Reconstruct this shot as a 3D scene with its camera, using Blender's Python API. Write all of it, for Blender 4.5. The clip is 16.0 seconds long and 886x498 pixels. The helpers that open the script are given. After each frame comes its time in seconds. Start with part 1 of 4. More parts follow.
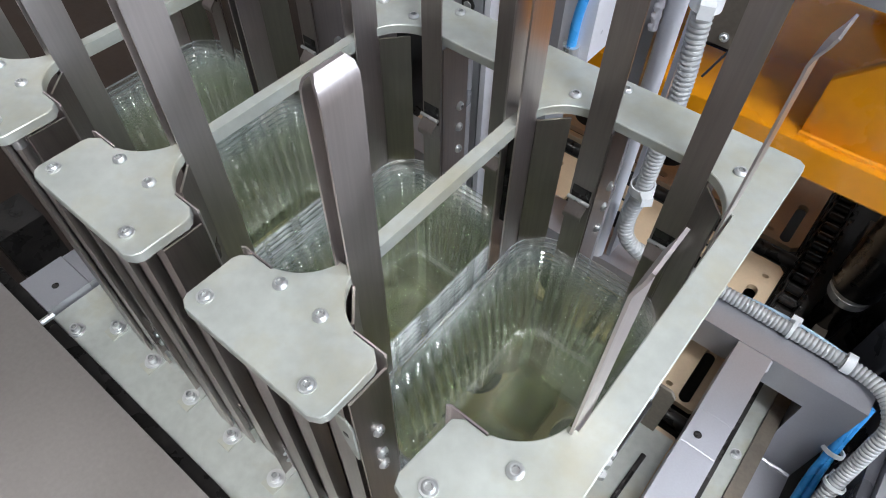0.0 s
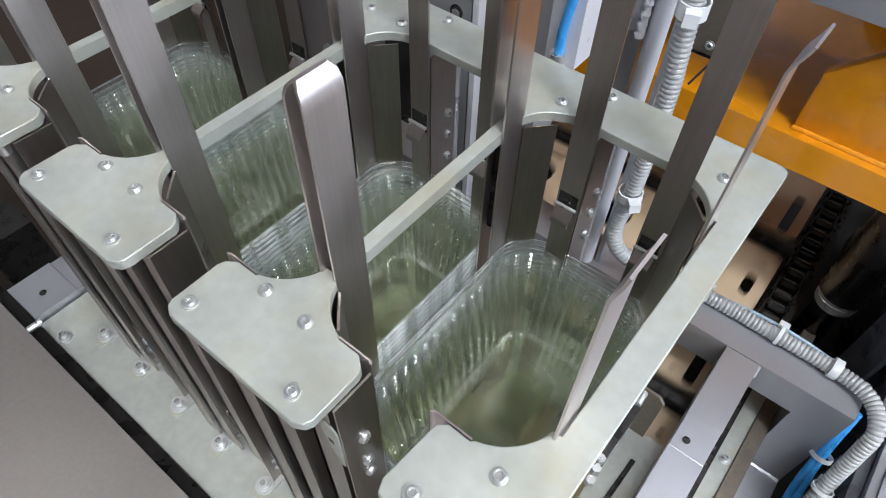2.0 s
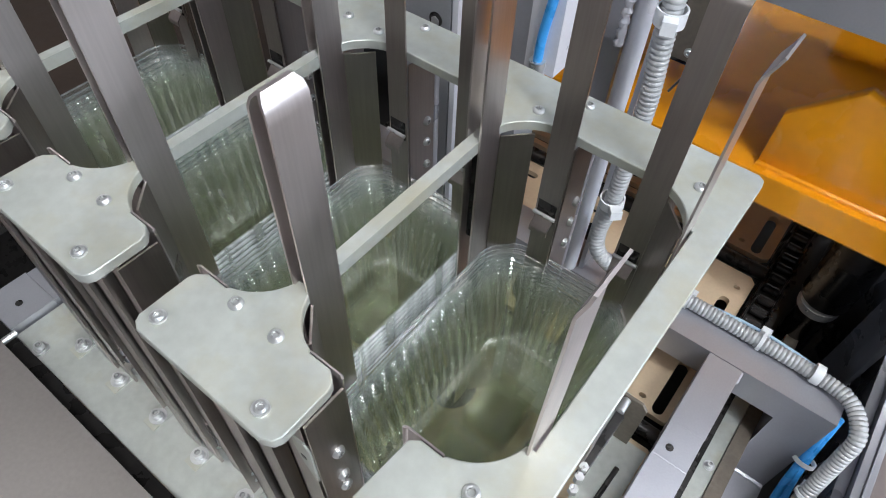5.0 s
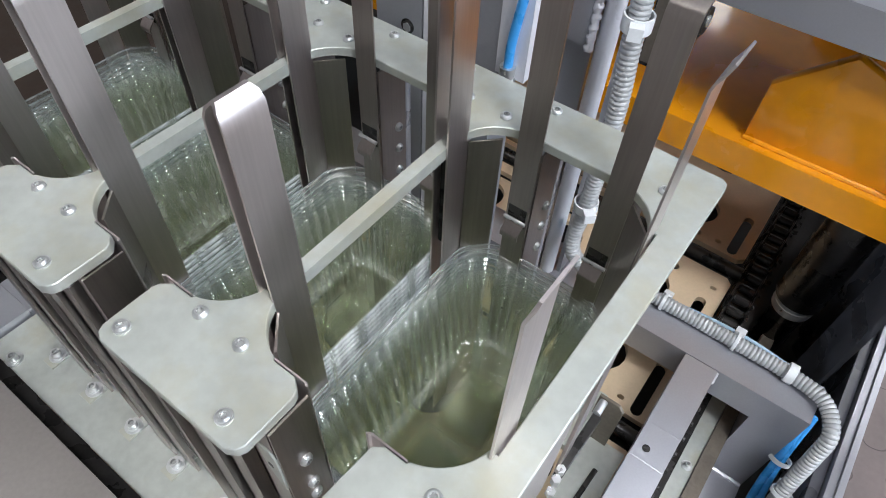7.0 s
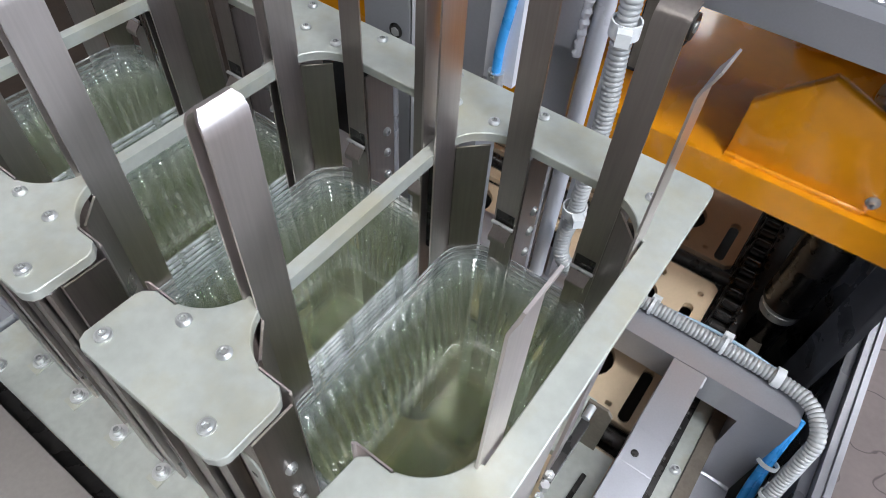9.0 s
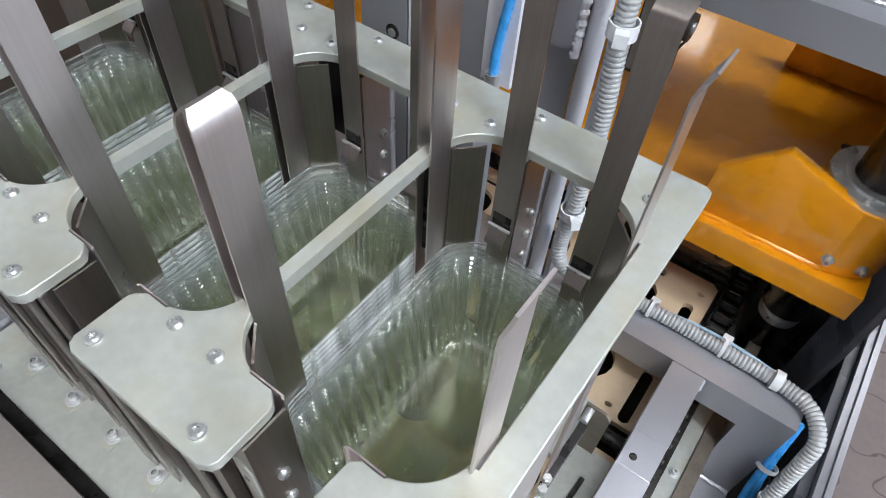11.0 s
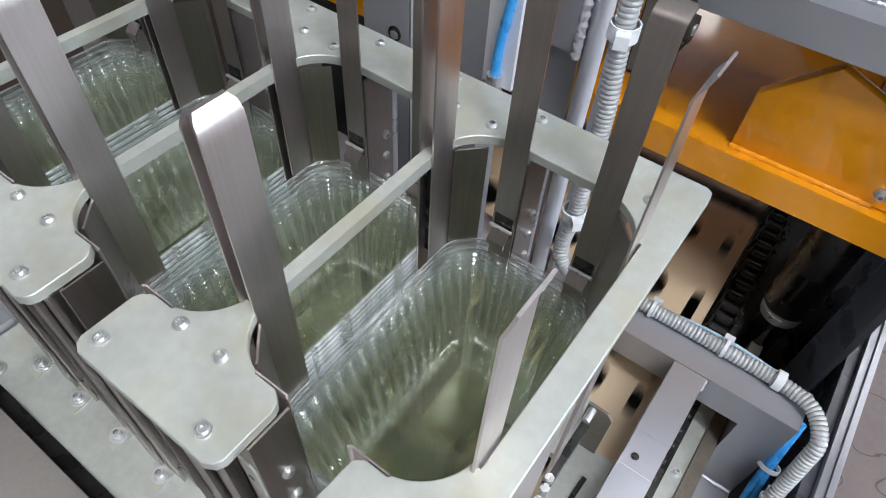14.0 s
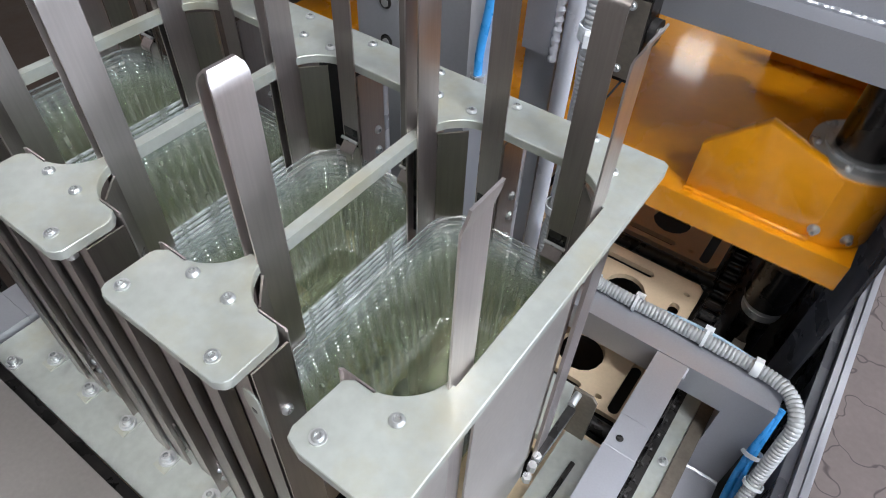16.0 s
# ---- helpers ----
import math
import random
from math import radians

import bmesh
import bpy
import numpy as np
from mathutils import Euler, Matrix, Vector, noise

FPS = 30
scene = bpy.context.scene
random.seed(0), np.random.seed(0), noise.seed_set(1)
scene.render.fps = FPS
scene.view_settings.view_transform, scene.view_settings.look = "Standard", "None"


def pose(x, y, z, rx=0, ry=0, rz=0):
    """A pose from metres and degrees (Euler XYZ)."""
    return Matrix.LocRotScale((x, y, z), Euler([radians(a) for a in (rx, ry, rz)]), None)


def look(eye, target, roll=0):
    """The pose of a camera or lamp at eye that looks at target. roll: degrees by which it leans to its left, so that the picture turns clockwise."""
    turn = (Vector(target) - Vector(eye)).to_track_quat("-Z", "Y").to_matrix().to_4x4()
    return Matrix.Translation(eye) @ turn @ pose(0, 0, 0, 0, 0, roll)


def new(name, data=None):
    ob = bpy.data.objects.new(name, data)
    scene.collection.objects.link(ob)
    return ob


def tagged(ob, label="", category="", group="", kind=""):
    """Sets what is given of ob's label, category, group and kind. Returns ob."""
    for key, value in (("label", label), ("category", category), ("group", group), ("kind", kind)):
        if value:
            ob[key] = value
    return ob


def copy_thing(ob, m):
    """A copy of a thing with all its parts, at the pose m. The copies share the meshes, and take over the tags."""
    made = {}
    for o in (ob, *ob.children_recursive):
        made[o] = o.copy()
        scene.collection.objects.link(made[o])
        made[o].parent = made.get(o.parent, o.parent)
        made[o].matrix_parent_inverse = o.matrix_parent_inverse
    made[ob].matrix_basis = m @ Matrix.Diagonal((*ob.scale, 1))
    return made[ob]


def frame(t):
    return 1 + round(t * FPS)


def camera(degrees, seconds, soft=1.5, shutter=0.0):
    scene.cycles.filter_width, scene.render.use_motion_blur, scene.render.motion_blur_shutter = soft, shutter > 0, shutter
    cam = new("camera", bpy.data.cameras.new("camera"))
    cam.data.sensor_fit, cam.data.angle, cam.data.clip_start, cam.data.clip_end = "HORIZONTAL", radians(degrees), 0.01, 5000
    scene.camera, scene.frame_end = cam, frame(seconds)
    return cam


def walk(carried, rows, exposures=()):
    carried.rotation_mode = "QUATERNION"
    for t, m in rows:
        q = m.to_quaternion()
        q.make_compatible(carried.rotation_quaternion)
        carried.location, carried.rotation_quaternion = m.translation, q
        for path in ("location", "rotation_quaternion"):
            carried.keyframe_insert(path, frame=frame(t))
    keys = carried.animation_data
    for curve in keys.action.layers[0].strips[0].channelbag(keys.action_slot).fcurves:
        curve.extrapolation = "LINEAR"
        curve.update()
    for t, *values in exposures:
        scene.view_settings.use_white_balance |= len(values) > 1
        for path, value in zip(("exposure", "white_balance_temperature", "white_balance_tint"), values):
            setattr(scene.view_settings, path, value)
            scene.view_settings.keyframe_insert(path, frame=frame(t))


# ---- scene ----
from itertools import product

cam = camera(69.3, 16.0, soft=1.0, shutter=0.5)
PATH = [
    (0, (0.033, 0.023, 1.635), (-0.731, 0.982, 0.055), 1.0),
    (0.5, (0.036, 0.02, 1.636), (-0.726, 0.986, 0.059), 1.2),
    (1, (0.036, 0.021, 1.636), (-0.724, 0.994, 0.062), 1.4),
    (1.5, (0.037, 0.024, 1.636), (-0.722, 1.002, 0.065), 1.4),
    (2, (0.037, 0.025, 1.636), (-0.721, 1.01, 0.068), 1.7),
    (2.5, (0.038, 0.03, 1.635), (-0.719, 1.017, 0.069), 1.7),
    (3, (0.037, 0.031, 1.635), (-0.719, 1.021, 0.071), 1.9),
    (3.5, (0.038, 0.032, 1.635), (-0.716, 1.027, 0.072), 2.0),
    (4, (0.038, 0.031, 1.635), (-0.713, 1.031, 0.075), 2.1),
    (6.5, (0.048, 0.042, 1.637), (-0.669, 1.079, 0.085), 3.2),
    (7, (0.05, 0.042, 1.638), (-0.663, 1.087, 0.089), 3.3),
    (7.5, (0.05, 0.045, 1.636), (-0.658, 1.096, 0.088), 3.7),
    (8, (0.05, 0.047, 1.635), (-0.652, 1.104, 0.089), 3.8),
    (8.5, (0.05, 0.047, 1.637), (-0.649, 1.108, 0.093), 4.0),
    (9, (0.05, 0.046, 1.638), (-0.644, 1.113, 0.095), 4.3),
    (11.5, (0.051, 0.052, 1.635), (-0.646, 1.123, 0.097), 4.3),
    (12, (0.051, 0.054, 1.635), (-0.647, 1.124, 0.096), 4.2),
    (12.5, (0.051, 0.053, 1.637), (-0.648, 1.122, 0.097), 4.2),
    (13, (0.052, 0.055, 1.636), (-0.649, 1.122, 0.096), 4.1),
    (13.5, (0.05, 0.053, 1.636), (-0.652, 1.12, 0.097), 4.1),
    (14, (0.052, 0.048, 1.638), (-0.651, 1.116, 0.1), 4.0),
    (14.5, (0.061, 0.039, 1.636), (-0.646, 1.111, 0.102), 3.8),
    (15, (0.078, 0.026, 1.641), (-0.642, 1.108, 0.121), 3.4),
    (15.5, (0.089, 0.015, 1.643), (-0.648, 1.113, 0.142), 3.3),
    (16, (0.101, 0.003, 1.643), (-0.658, 1.129, 0.175), 2.9),
]
walk(cam, [(t, look(eye, target, roll)) for t, eye, target, roll in PATH])

# ---------------------------------------------------------------- light
world = bpy.data.worlds.new("hall_sky")
scene.world = world
world.use_nodes = True
wn = world.node_tree.nodes
wl = world.node_tree.links
sky = wn.new("ShaderNodeTexSky")
sky.sky_type = "NISHITA"
sky.sun_disc = False
sky.sun_elevation, sky.sun_rotation = radians(40), radians(200)
wl.new(sky.outputs[0], wn["Background"].inputs[0])
wn["Background"].inputs[1].default_value = 0.08
scene.view_settings.exposure = EXPOSURE = 0.0
scene.cycles.transparent_max_bounces = 40


def area_lamp(name, m, sx, sy, watts, colour=(1, 0.97, 0.93)):
    data = bpy.data.lights.new(name, "AREA")
    data.shape, data.size, data.size_y, data.energy, data.color = "RECTANGLE", sx, sy, watts, colour
    ob = new(name, data)
    ob.matrix_world = m
    return ob


# rows of ceiling lamps and the tall windows of the hall
# the last lamp, at negative x, is added to brighten the base plate
LAMPS = [(2.3, -1.0, 56), (2.3, 1.6, 58), (2.3, 4.4, 45), (1.0, -0.2, 42), (-1.9, -1.2, 10)]
for lx, ly, watts in LAMPS:
    area_lamp("ceiling_lamp_light", pose(lx, ly, 4.30), 1.5, 0.5, watts * 1.03, (0.862, 0.920, 1.0))
for wy in (-0.8, 2.4):
    area_lamp("window_daylight", pose(4.86, wy, 2.3, 0, 90, 0), 2.2, 2.0, 115, (0.772, 0.875, 1.0))


# ---------------------------------------------------------------- materials
def material(name, colour, rough=0.5, metal=0.0, vary=0.12, scale=40.0, bump=0.1, fine=400.0, stretch=None, spec=0.5, stain=0.0, stain_colour=(0.1, 0.08, 0.06), rough_vary=0.1, random_tint=0.0, coat=0.0):
    """A surface with broad stains and fine grain, in object space, in metres."""
    mat = bpy.data.materials.new(name)
    mat.use_nodes = True
    n, l = mat.node_tree.nodes, mat.node_tree.links
    b = n["Principled BSDF"]
    co = n.new("ShaderNodeTexCoord")
    mp = n.new("ShaderNodeMapping")
    if stretch:
        mp.inputs["Scale"].default_value = stretch
    l.new(co.outputs["Object"], mp.inputs[0])
    big = n.new("ShaderNodeTexNoise")
    big.inputs["Scale"].default_value, big.inputs["Detail"].default_value = scale, 5
    l.new(co.outputs["Object"], big.inputs[0])
    small = n.new("ShaderNodeTexNoise")
    small.inputs["Scale"].default_value, small.inputs["Detail"].default_value = fine, 4
    l.new(mp.outputs[0], small.inputs[0])
    add = n.new("ShaderNodeMath")
    add.operation = "MULTIPLY_ADD"
    l.new(small.outputs[0], add.inputs[0])
    add.inputs[1].default_value = 0.5
    l.new(big.outputs[0], add.inputs[2])
    ramp = n.new("ShaderNodeMapRange")
    ramp.inputs[1].default_value, ramp.inputs[2].default_value = 0.5, 1.0
    ramp.inputs[3].default_value, ramp.inputs[4].default_value = 1 - vary, 1 + vary
    l.new(add.outputs[0], ramp.inputs[0])
    mul = n.new("ShaderNodeVectorMath")
    mul.operation = "SCALE"
    mul.inputs[0].default_value = colour
    l.new(ramp.outputs[0], mul.inputs["Scale"])
    out = mul.outputs[0]
    if stain:
        sn = n.new("ShaderNodeTexNoise")
        sn.inputs["Scale"].default_value, sn.inputs["Detail"].default_value = scale * 0.6, 8
        sn.inputs["Roughness"].default_value = 0.65
        l.new(co.outputs["Object"], sn.inputs[0])
        sr = n.new("ShaderNodeMapRange")
        sr.inputs[1].default_value, sr.inputs[2].default_value = 0.48, 0.70
        sr.inputs[3].default_value, sr.inputs[4].default_value = 0.0, stain
        l.new(sn.outputs[0], sr.inputs[0])
        mx = n.new("ShaderNodeMixRGB")
        mx.inputs[2].default_value = (*stain_colour, 1)
        l.new(sr.outputs[0], mx.inputs[0])
        l.new(out, mx.inputs[1])
        out = mx.outputs[0]
    if random_tint:
        info = n.new("ShaderNodeObjectInfo")
        rr = n.new("ShaderNodeMapRange")
        rr.inputs[3].default_value, rr.inputs[4].default_value = 1 - random_tint, 1 + random_tint
        l.new(info.outputs["Random"], rr.inputs[0])
        m2 = n.new("ShaderNodeVectorMath")
        m2.operation = "SCALE"
        l.new(out, m2.inputs[0])
        l.new(rr.outputs[0], m2.inputs["Scale"])
        out = m2.outputs[0]
    l.new(out, b.inputs["Base Color"])
    rg = n.new("ShaderNodeMapRange")
    rg.inputs[1].default_value, rg.inputs[2].default_value = 0.3, 0.7
    rg.inputs[3].default_value, rg.inputs[4].default_value = max(rough - rough_vary, 0.02), min(rough + rough_vary, 1)
    l.new(big.outputs[0], rg.inputs[0])
    l.new(rg.outputs[0], b.inputs["Roughness"])
    b.inputs["Metallic"].default_value = metal
    b.inputs["Specular IOR Level"].default_value = spec
    b.inputs["Coat Weight"].default_value = coat
    b.inputs["Coat Roughness"].default_value = 0.065
    if bump:
        bp = n.new("ShaderNodeBump")
        bp.inputs["Strength"].default_value, bp.inputs["Distance"].default_value = bump, 0.0006
        l.new(small.outputs[0], bp.inputs["Height"])
        l.new(bp.outputs[0], b.inputs["Normal"])
    return mat


STEEL = material("brushed_stainless", (0.63, 0.572, 0.566), 0.36, 1.0, 0.12, 9, 0.09, 520, (1, 1, 0.03), rough_vary=0.065)
# darker copy of the stainless, with shade put into the colour, plus faint stains
SHADEDSTEEL = material("shaded_brown_stainless", (0.41, 0.370, 0.350), 0.34, 1.0, 0.16, 8, 0.08, 420, (1, 1, 0.04), stain=0.3, stain_colour=(0.30, 0.265, 0.245), rough_vary=0.07)
SHEET = material("stainless_sheet", (0.58, 0.55, 0.525), 0.52, 1.0, 0.08, 6, 0.08, 160, (0.04, 1, 1), rough_vary=0.08)
COVER = material("dull_grey_steel_cover", (0.34, 0.315, 0.305), 0.50, 0.85, 0.10, 5, 0.08, 200, stain=0.3, stain_colour=(0.24, 0.21, 0.20), rough_vary=0.06)
ZINC = material("zinc_plated_steel", (0.50, 0.525, 0.49), 0.41, 0.38, 0.15, 17, 0.04, 110, stain=0.85, stain_colour=(0.47, 0.44, 0.31))
SCREW = material("bright_zinc_screw", (0.64, 0.65, 0.65), 0.36, 0.78, 0.05, 60, 0.02, 300)
GREYPAINT = material("grey_enamel", (0.43, 0.436, 0.472), 0.31, 0.5, 0.06, 7, 0.10, 420, spec=0.6, rough_vary=0.02)
ALU = material("silver_painted_tube", (0.62, 0.625, 0.665), 0.32, 0.45, 0.06, 15, 0.06, 300)
ORANGE = material("orange_enamel", (0.87, 0.345, 0.006), 0.26, 0.0, 0.08, 9, 0.03, 60, stain=0.3, stain_colour=(0.62, 0.17, 0.01), coat=1.0)
BLACK = material("black_oiled_steel", (0.030, 0.028, 0.027), 0.30, 0.3, 0.4, 30, 0.2, 200, stain=0.35, stain_colour=(0.06, 0.055, 0.05))
CHROME = material("oily_guide_column", (0.075, 0.070, 0.067), 0.28, 1.0, 0.2, 20, 0.03, 200)
BOARD = material("cream_laminate_board", (0.72, 0.56, 0.38), 0.5, 0.0, 0.08, 9, 0.06, 220, stain=0.25, stain_colour=(0.45, 0.32, 0.20))
NYLON = material("white_nylon", (0.80, 0.82, 0.84), 0.4, 0.0, 0.04, 80, 0.04, 300)
CONDUIT = material("grey_corrugated_conduit", (0.45, 0.458, 0.465), 0.36, 0.15, 0.08, 60, 0.05, 500)
# silver enamel with the stronger light on these parts put into its colour
LITPAINT = material("lit_silver_enamel", (0.74, 0.74, 0.79), 0.34, 0.05, 0.05, 12, 0.05, 300, stain=0.2, stain_colour=(0.58, 0.57, 0.59))
OILED = material("oily_brown_steel", (0.20, 0.172, 0.140), 0.42, 0.55, 0.2, 25, 0.1, 200, stain=0.4, stain_colour=(0.09, 0.075, 0.06))
FILM = material("black_rubber_sheet", (0.085, 0.087, 0.100), 0.30, 0.0, 0.3, 14, 0.25, 40, spec=0.7)
SOCKET = material("shaded_zinc_socket", (0.42, 0.425, 0.42), 0.5, 0.6, 0.1, 60, 0.02, 300)
PALEBLUE = material("translucent_blue_tube", (0.42, 0.58, 0.72), 0.25, 0.0, 0.05, 80, 0.02, 300)
BLUE = material("blue_air_hose", (0.055, 0.35, 0.80), 0.28, 0.0, 0.05, 80, 0.02, 300)
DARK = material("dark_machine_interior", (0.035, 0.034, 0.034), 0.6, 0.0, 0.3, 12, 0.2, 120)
FLOORMAT = material("worn_concrete_tile", (0.180, 0.143, 0.136), 0.75, 0.0, 0.15, 5, 0.3, 60, stain=0.5, stain_colour=(0.16, 0.13, 0.12))
WALLMAT = material("hall_wall_plaster", (0.46, 0.44, 0.42), 0.85, 0.0, 0.05, 1.2, 0.2, 40)
CEILMAT = material("hall_ceiling_panel", (0.42, 0.40, 0.39), 0.85, 0.0, 0.05, 1.2, 0.2, 40)
fn, fl_ = FLOORMAT.node_tree.nodes, FLOORMAT.node_tree.links
crack = fn.new("ShaderNodeTexVoronoi")
crack.feature = "DISTANCE_TO_EDGE"
crack.inputs["Scale"].default_value = 5.0
warp = fn.new("ShaderNodeTexNoise")
warp.inputs["Scale"].default_value = 7.0
where = fn.new("ShaderNodeVectorMath")
where.operation = "MULTIPLY_ADD"
where.inputs[1].default_value = (0.25, 0.25, 0.25)
pos = fn.new("ShaderNodeTexCoord")
fl_.new(pos.outputs["Object"], warp.inputs[0])
fl_.new(warp.outputs["Color"], where.inputs[0])
fl_.new(pos.outputs["Object"], where.inputs[2])
fl_.new(where.outputs[0], crack.inputs["Vector"])
edge_r = fn.new("ShaderNodeMapRange")
edge_r.inputs[1].default_value, edge_r.inputs[2].default_value = 0.004, 0.02
edge_r.inputs[3].default_value, edge_r.inputs[4].default_value = 0.45, 1.0
fl_.new(crack.outputs["Distance"], edge_r.inputs[0])
shade = fn.new("ShaderNodeVectorMath")
shade.operation = "SCALE"
link = fn["Principled BSDF"].inputs["Base Color"].links[0]
fl_.new(link.from_socket, shade.inputs[0])
fl_.new(edge_r.outputs[0], shade.inputs["Scale"])
fl_.new(shade.outputs[0], fn["Principled BSDF"].inputs["Base Color"])

BROWN = material("brown_floor_coating", (0.06, 0.04, 0.03), 0.6, 0.0, 0.2, 8, 0.2, 60, stain=0.4, stain_colour=(0.07, 0.05, 0.04))


def clear_plastic(name, tint, milk=0.055, gloss=0.34, rough=0.20, wavy=0.02, body=(0.62, 0.65, 0.56)):
    """Thin clear sheet: straight-through light, with a gloss that grows at grazing angles."""
    mat = bpy.data.materials.new(name)
    mat.use_nodes = True
    n, l = mat.node_tree.nodes, mat.node_tree.links
    n.remove(n["Principled BSDF"])
    tr = n.new("ShaderNodeBsdfTransparent")
    tr.inputs[0].default_value = (*tint, 1)
    gl = n.new("ShaderNodeBsdfGlossy")
    gl.inputs["Color"].default_value = (0.95, 1, 0.95, 1)
    gl.inputs["Roughness"].default_value = rough
    fr = n.new("ShaderNodeLayerWeight")
    fr.inputs[0].default_value = 0.5
    co = n.new("ShaderNodeTexCoord")
    no = n.new("ShaderNodeTexNoise")
    no.inputs["Scale"].default_value, no.inputs["Detail"].default_value = 90, 4
    l.new(co.outputs["Object"], no.inputs[0])
    bp = n.new("ShaderNodeBump")
    bp.inputs["Strength"].default_value, bp.inputs["Distance"].default_value = wavy, 0.001
    l.new(no.outputs[0], bp.inputs["Height"])
    l.new(bp.outputs[0], gl.inputs["Normal"])
    l.new(bp.outputs[0], fr.inputs["Normal"])
    df = n.new("ShaderNodeBsdfDiffuse")
    df.inputs[0].default_value = (*body, 1)
    haze = n.new("ShaderNodeMixShader")
    cloud = n.new("ShaderNodeTexNoise")
    cloud.inputs["Scale"].default_value, cloud.inputs["Detail"].default_value = 55, 3
    l.new(co.outputs["Object"], cloud.inputs[0])
    mr = n.new("ShaderNodeMapRange")
    mr.inputs[1].default_value, mr.inputs[2].default_value = 0.32, 0.68
    mr.inputs[3].default_value, mr.inputs[4].default_value = milk * 0.45, milk * 1.55
    l.new(cloud.outputs[0], mr.inputs[0])
    l.new(mr.outputs[0], haze.inputs[0])
    l.new(tr.outputs[0], haze.inputs[1])
    l.new(df.outputs[0], haze.inputs[2])
    mix = n.new("ShaderNodeMixShader")
    steep = n.new("ShaderNodeMath")
    steep.operation = "POWER"
    steep.inputs[1].default_value = 4.0
    l.new(fr.outputs["Facing"], steep.inputs[0])
    weak = n.new("ShaderNodeMath")
    weak.operation = "MULTIPLY_ADD"
    weak.inputs[1].default_value, weak.inputs[2].default_value = 0.9 * gloss, 0.08 * gloss
    l.new(steep.outputs[0], weak.inputs[0])
    l.new(weak.outputs[0], mix.inputs[0])
    l.new(haze.outputs[0], mix.inputs[1])
    l.new(gl.outputs[0], mix.inputs[2])
    l.new(mix.outputs[0], n["Material Output"].inputs[0])
    return mat


PET = clear_plastic("nested_clear_plastic", (0.945, 0.960, 0.918), 0.026, gloss=0.35, rough=0.12, body=(0.62, 0.66, 0.50))
# brighter haze, here and in PET_RIB_TOP, stands for light on the top tray
PET_TOP = clear_plastic("brightened_top_plastic", (0.950, 0.963, 0.930), 0.17, gloss=1.8, rough=0.09, body=(0.80, 0.83, 0.73))
PET_SHOULDER = clear_plastic("clear_plastic_shoulder", (0.945, 0.960, 0.952), 0.105, gloss=1.3, rough=0.09, body=(0.70, 0.75, 0.77))
PET_RIM = clear_plastic("clear_plastic_rim", (0.90, 0.92, 0.92), 0.36, gloss=0.25, rough=0.20, body=(0.76, 0.80, 0.82))
# milkier rib plastics put bright streaks of light into the crests
PET_RIB = clear_plastic("rib_highlight_plastic", (0.94, 0.955, 0.92), 0.055, gloss=1.2, rough=0.10, body=(0.76, 0.80, 0.68))
PET_RIB_TOP = clear_plastic("brightened_top_rib", (0.95, 0.96, 0.93), 0.27, gloss=2.2, rough=0.10, body=(0.82, 0.86, 0.76))
# painted glints for the rib ledges and the dots on the floor
PET_GLINT = clear_plastic("glint_plastic", (0.94, 0.95, 0.94), 0.20, gloss=2.6, rough=0.09, body=(0.82, 0.86, 0.83))
PET_FLOOR = clear_plastic("clear_plastic_floor", (0.945, 0.955, 0.920), 0.026, gloss=0.22, rough=0.18, body=(0.74, 0.74, 0.60))


# ---------------------------------------------------------------- mesh helpers
def box(bm, x0, x1, y0, y1, z0, z1):
    v = [bm.verts.new((x, y, z)) for z in (z0, z1) for y in (y0, y1) for x in (x0, x1)]
    for f in ((0, 2, 3, 1), (4, 5, 7, 6), (0, 1, 5, 4), (2, 6, 7, 3), (0, 4, 6, 2), (1, 3, 7, 5)):
        bm.faces.new([v[i] for i in f])
    return bm


def bevelled(bm, width=0.001, segments=2, angle=30):
    edges = [e for e in bm.edges if len(e.link_faces) == 2 and e.calc_face_angle(0) > radians(angle)]
    bmesh.ops.bevel(bm, geom=edges, offset=width, segments=segments, affect="EDGES", profile=0.5)
    return bm


def cube(x0, x1, y0, y1, z0, z1, bevel=0.001, segments=2):
    bm = box(bmesh.new(), x0, x1, y0, y1, z0, z1)
    return bevelled(bm, bevel, segments) if bevel else bm


def prism(outline, z0, z1, bevel=0.0):
    """An upright prism over an outline in x and y."""
    bm = bmesh.new()
    low = [bm.verts.new((x, y, z0)) for x, y in outline]
    top = [bm.verts.new((x, y, z1)) for x, y in outline]
    bm.faces.new(top)
    bm.faces.new(low[::-1])
    for i in range(len(outline)):
        j = (i + 1) % len(outline)
        bm.faces.new((low[i], low[j], top[j], top[i]))
    bmesh.ops.recalc_face_normals(bm, faces=bm.faces)
    if bevel:
        edges = [e for e in bm.edges if len(e.link_faces) == 2 and e.calc_face_angle(0) > radians(60) and abs(e.verts[0].co.z - e.verts[1].co.z) < 1e-6]
        bmesh.ops.bevel(bm, geom=edges, offset=bevel, segments=1, affect="EDGES")
    return bm


def cylinder(p, q, r, r2=None, n=20, caps=True):
    bm = bmesh.new()
    p, q = Vector(p), Vector(q)
    turn = (q - p).to_track_quat("Z", "Y").to_matrix().to_4x4()
    m = Matrix.Translation((p + q) / 2) @ turn
    bmesh.ops.create_cone(bm, cap_ends=caps, segments=n, radius1=r, radius2=r if r2 is None else r2, depth=(q - p).length, matrix=m)
    return bm


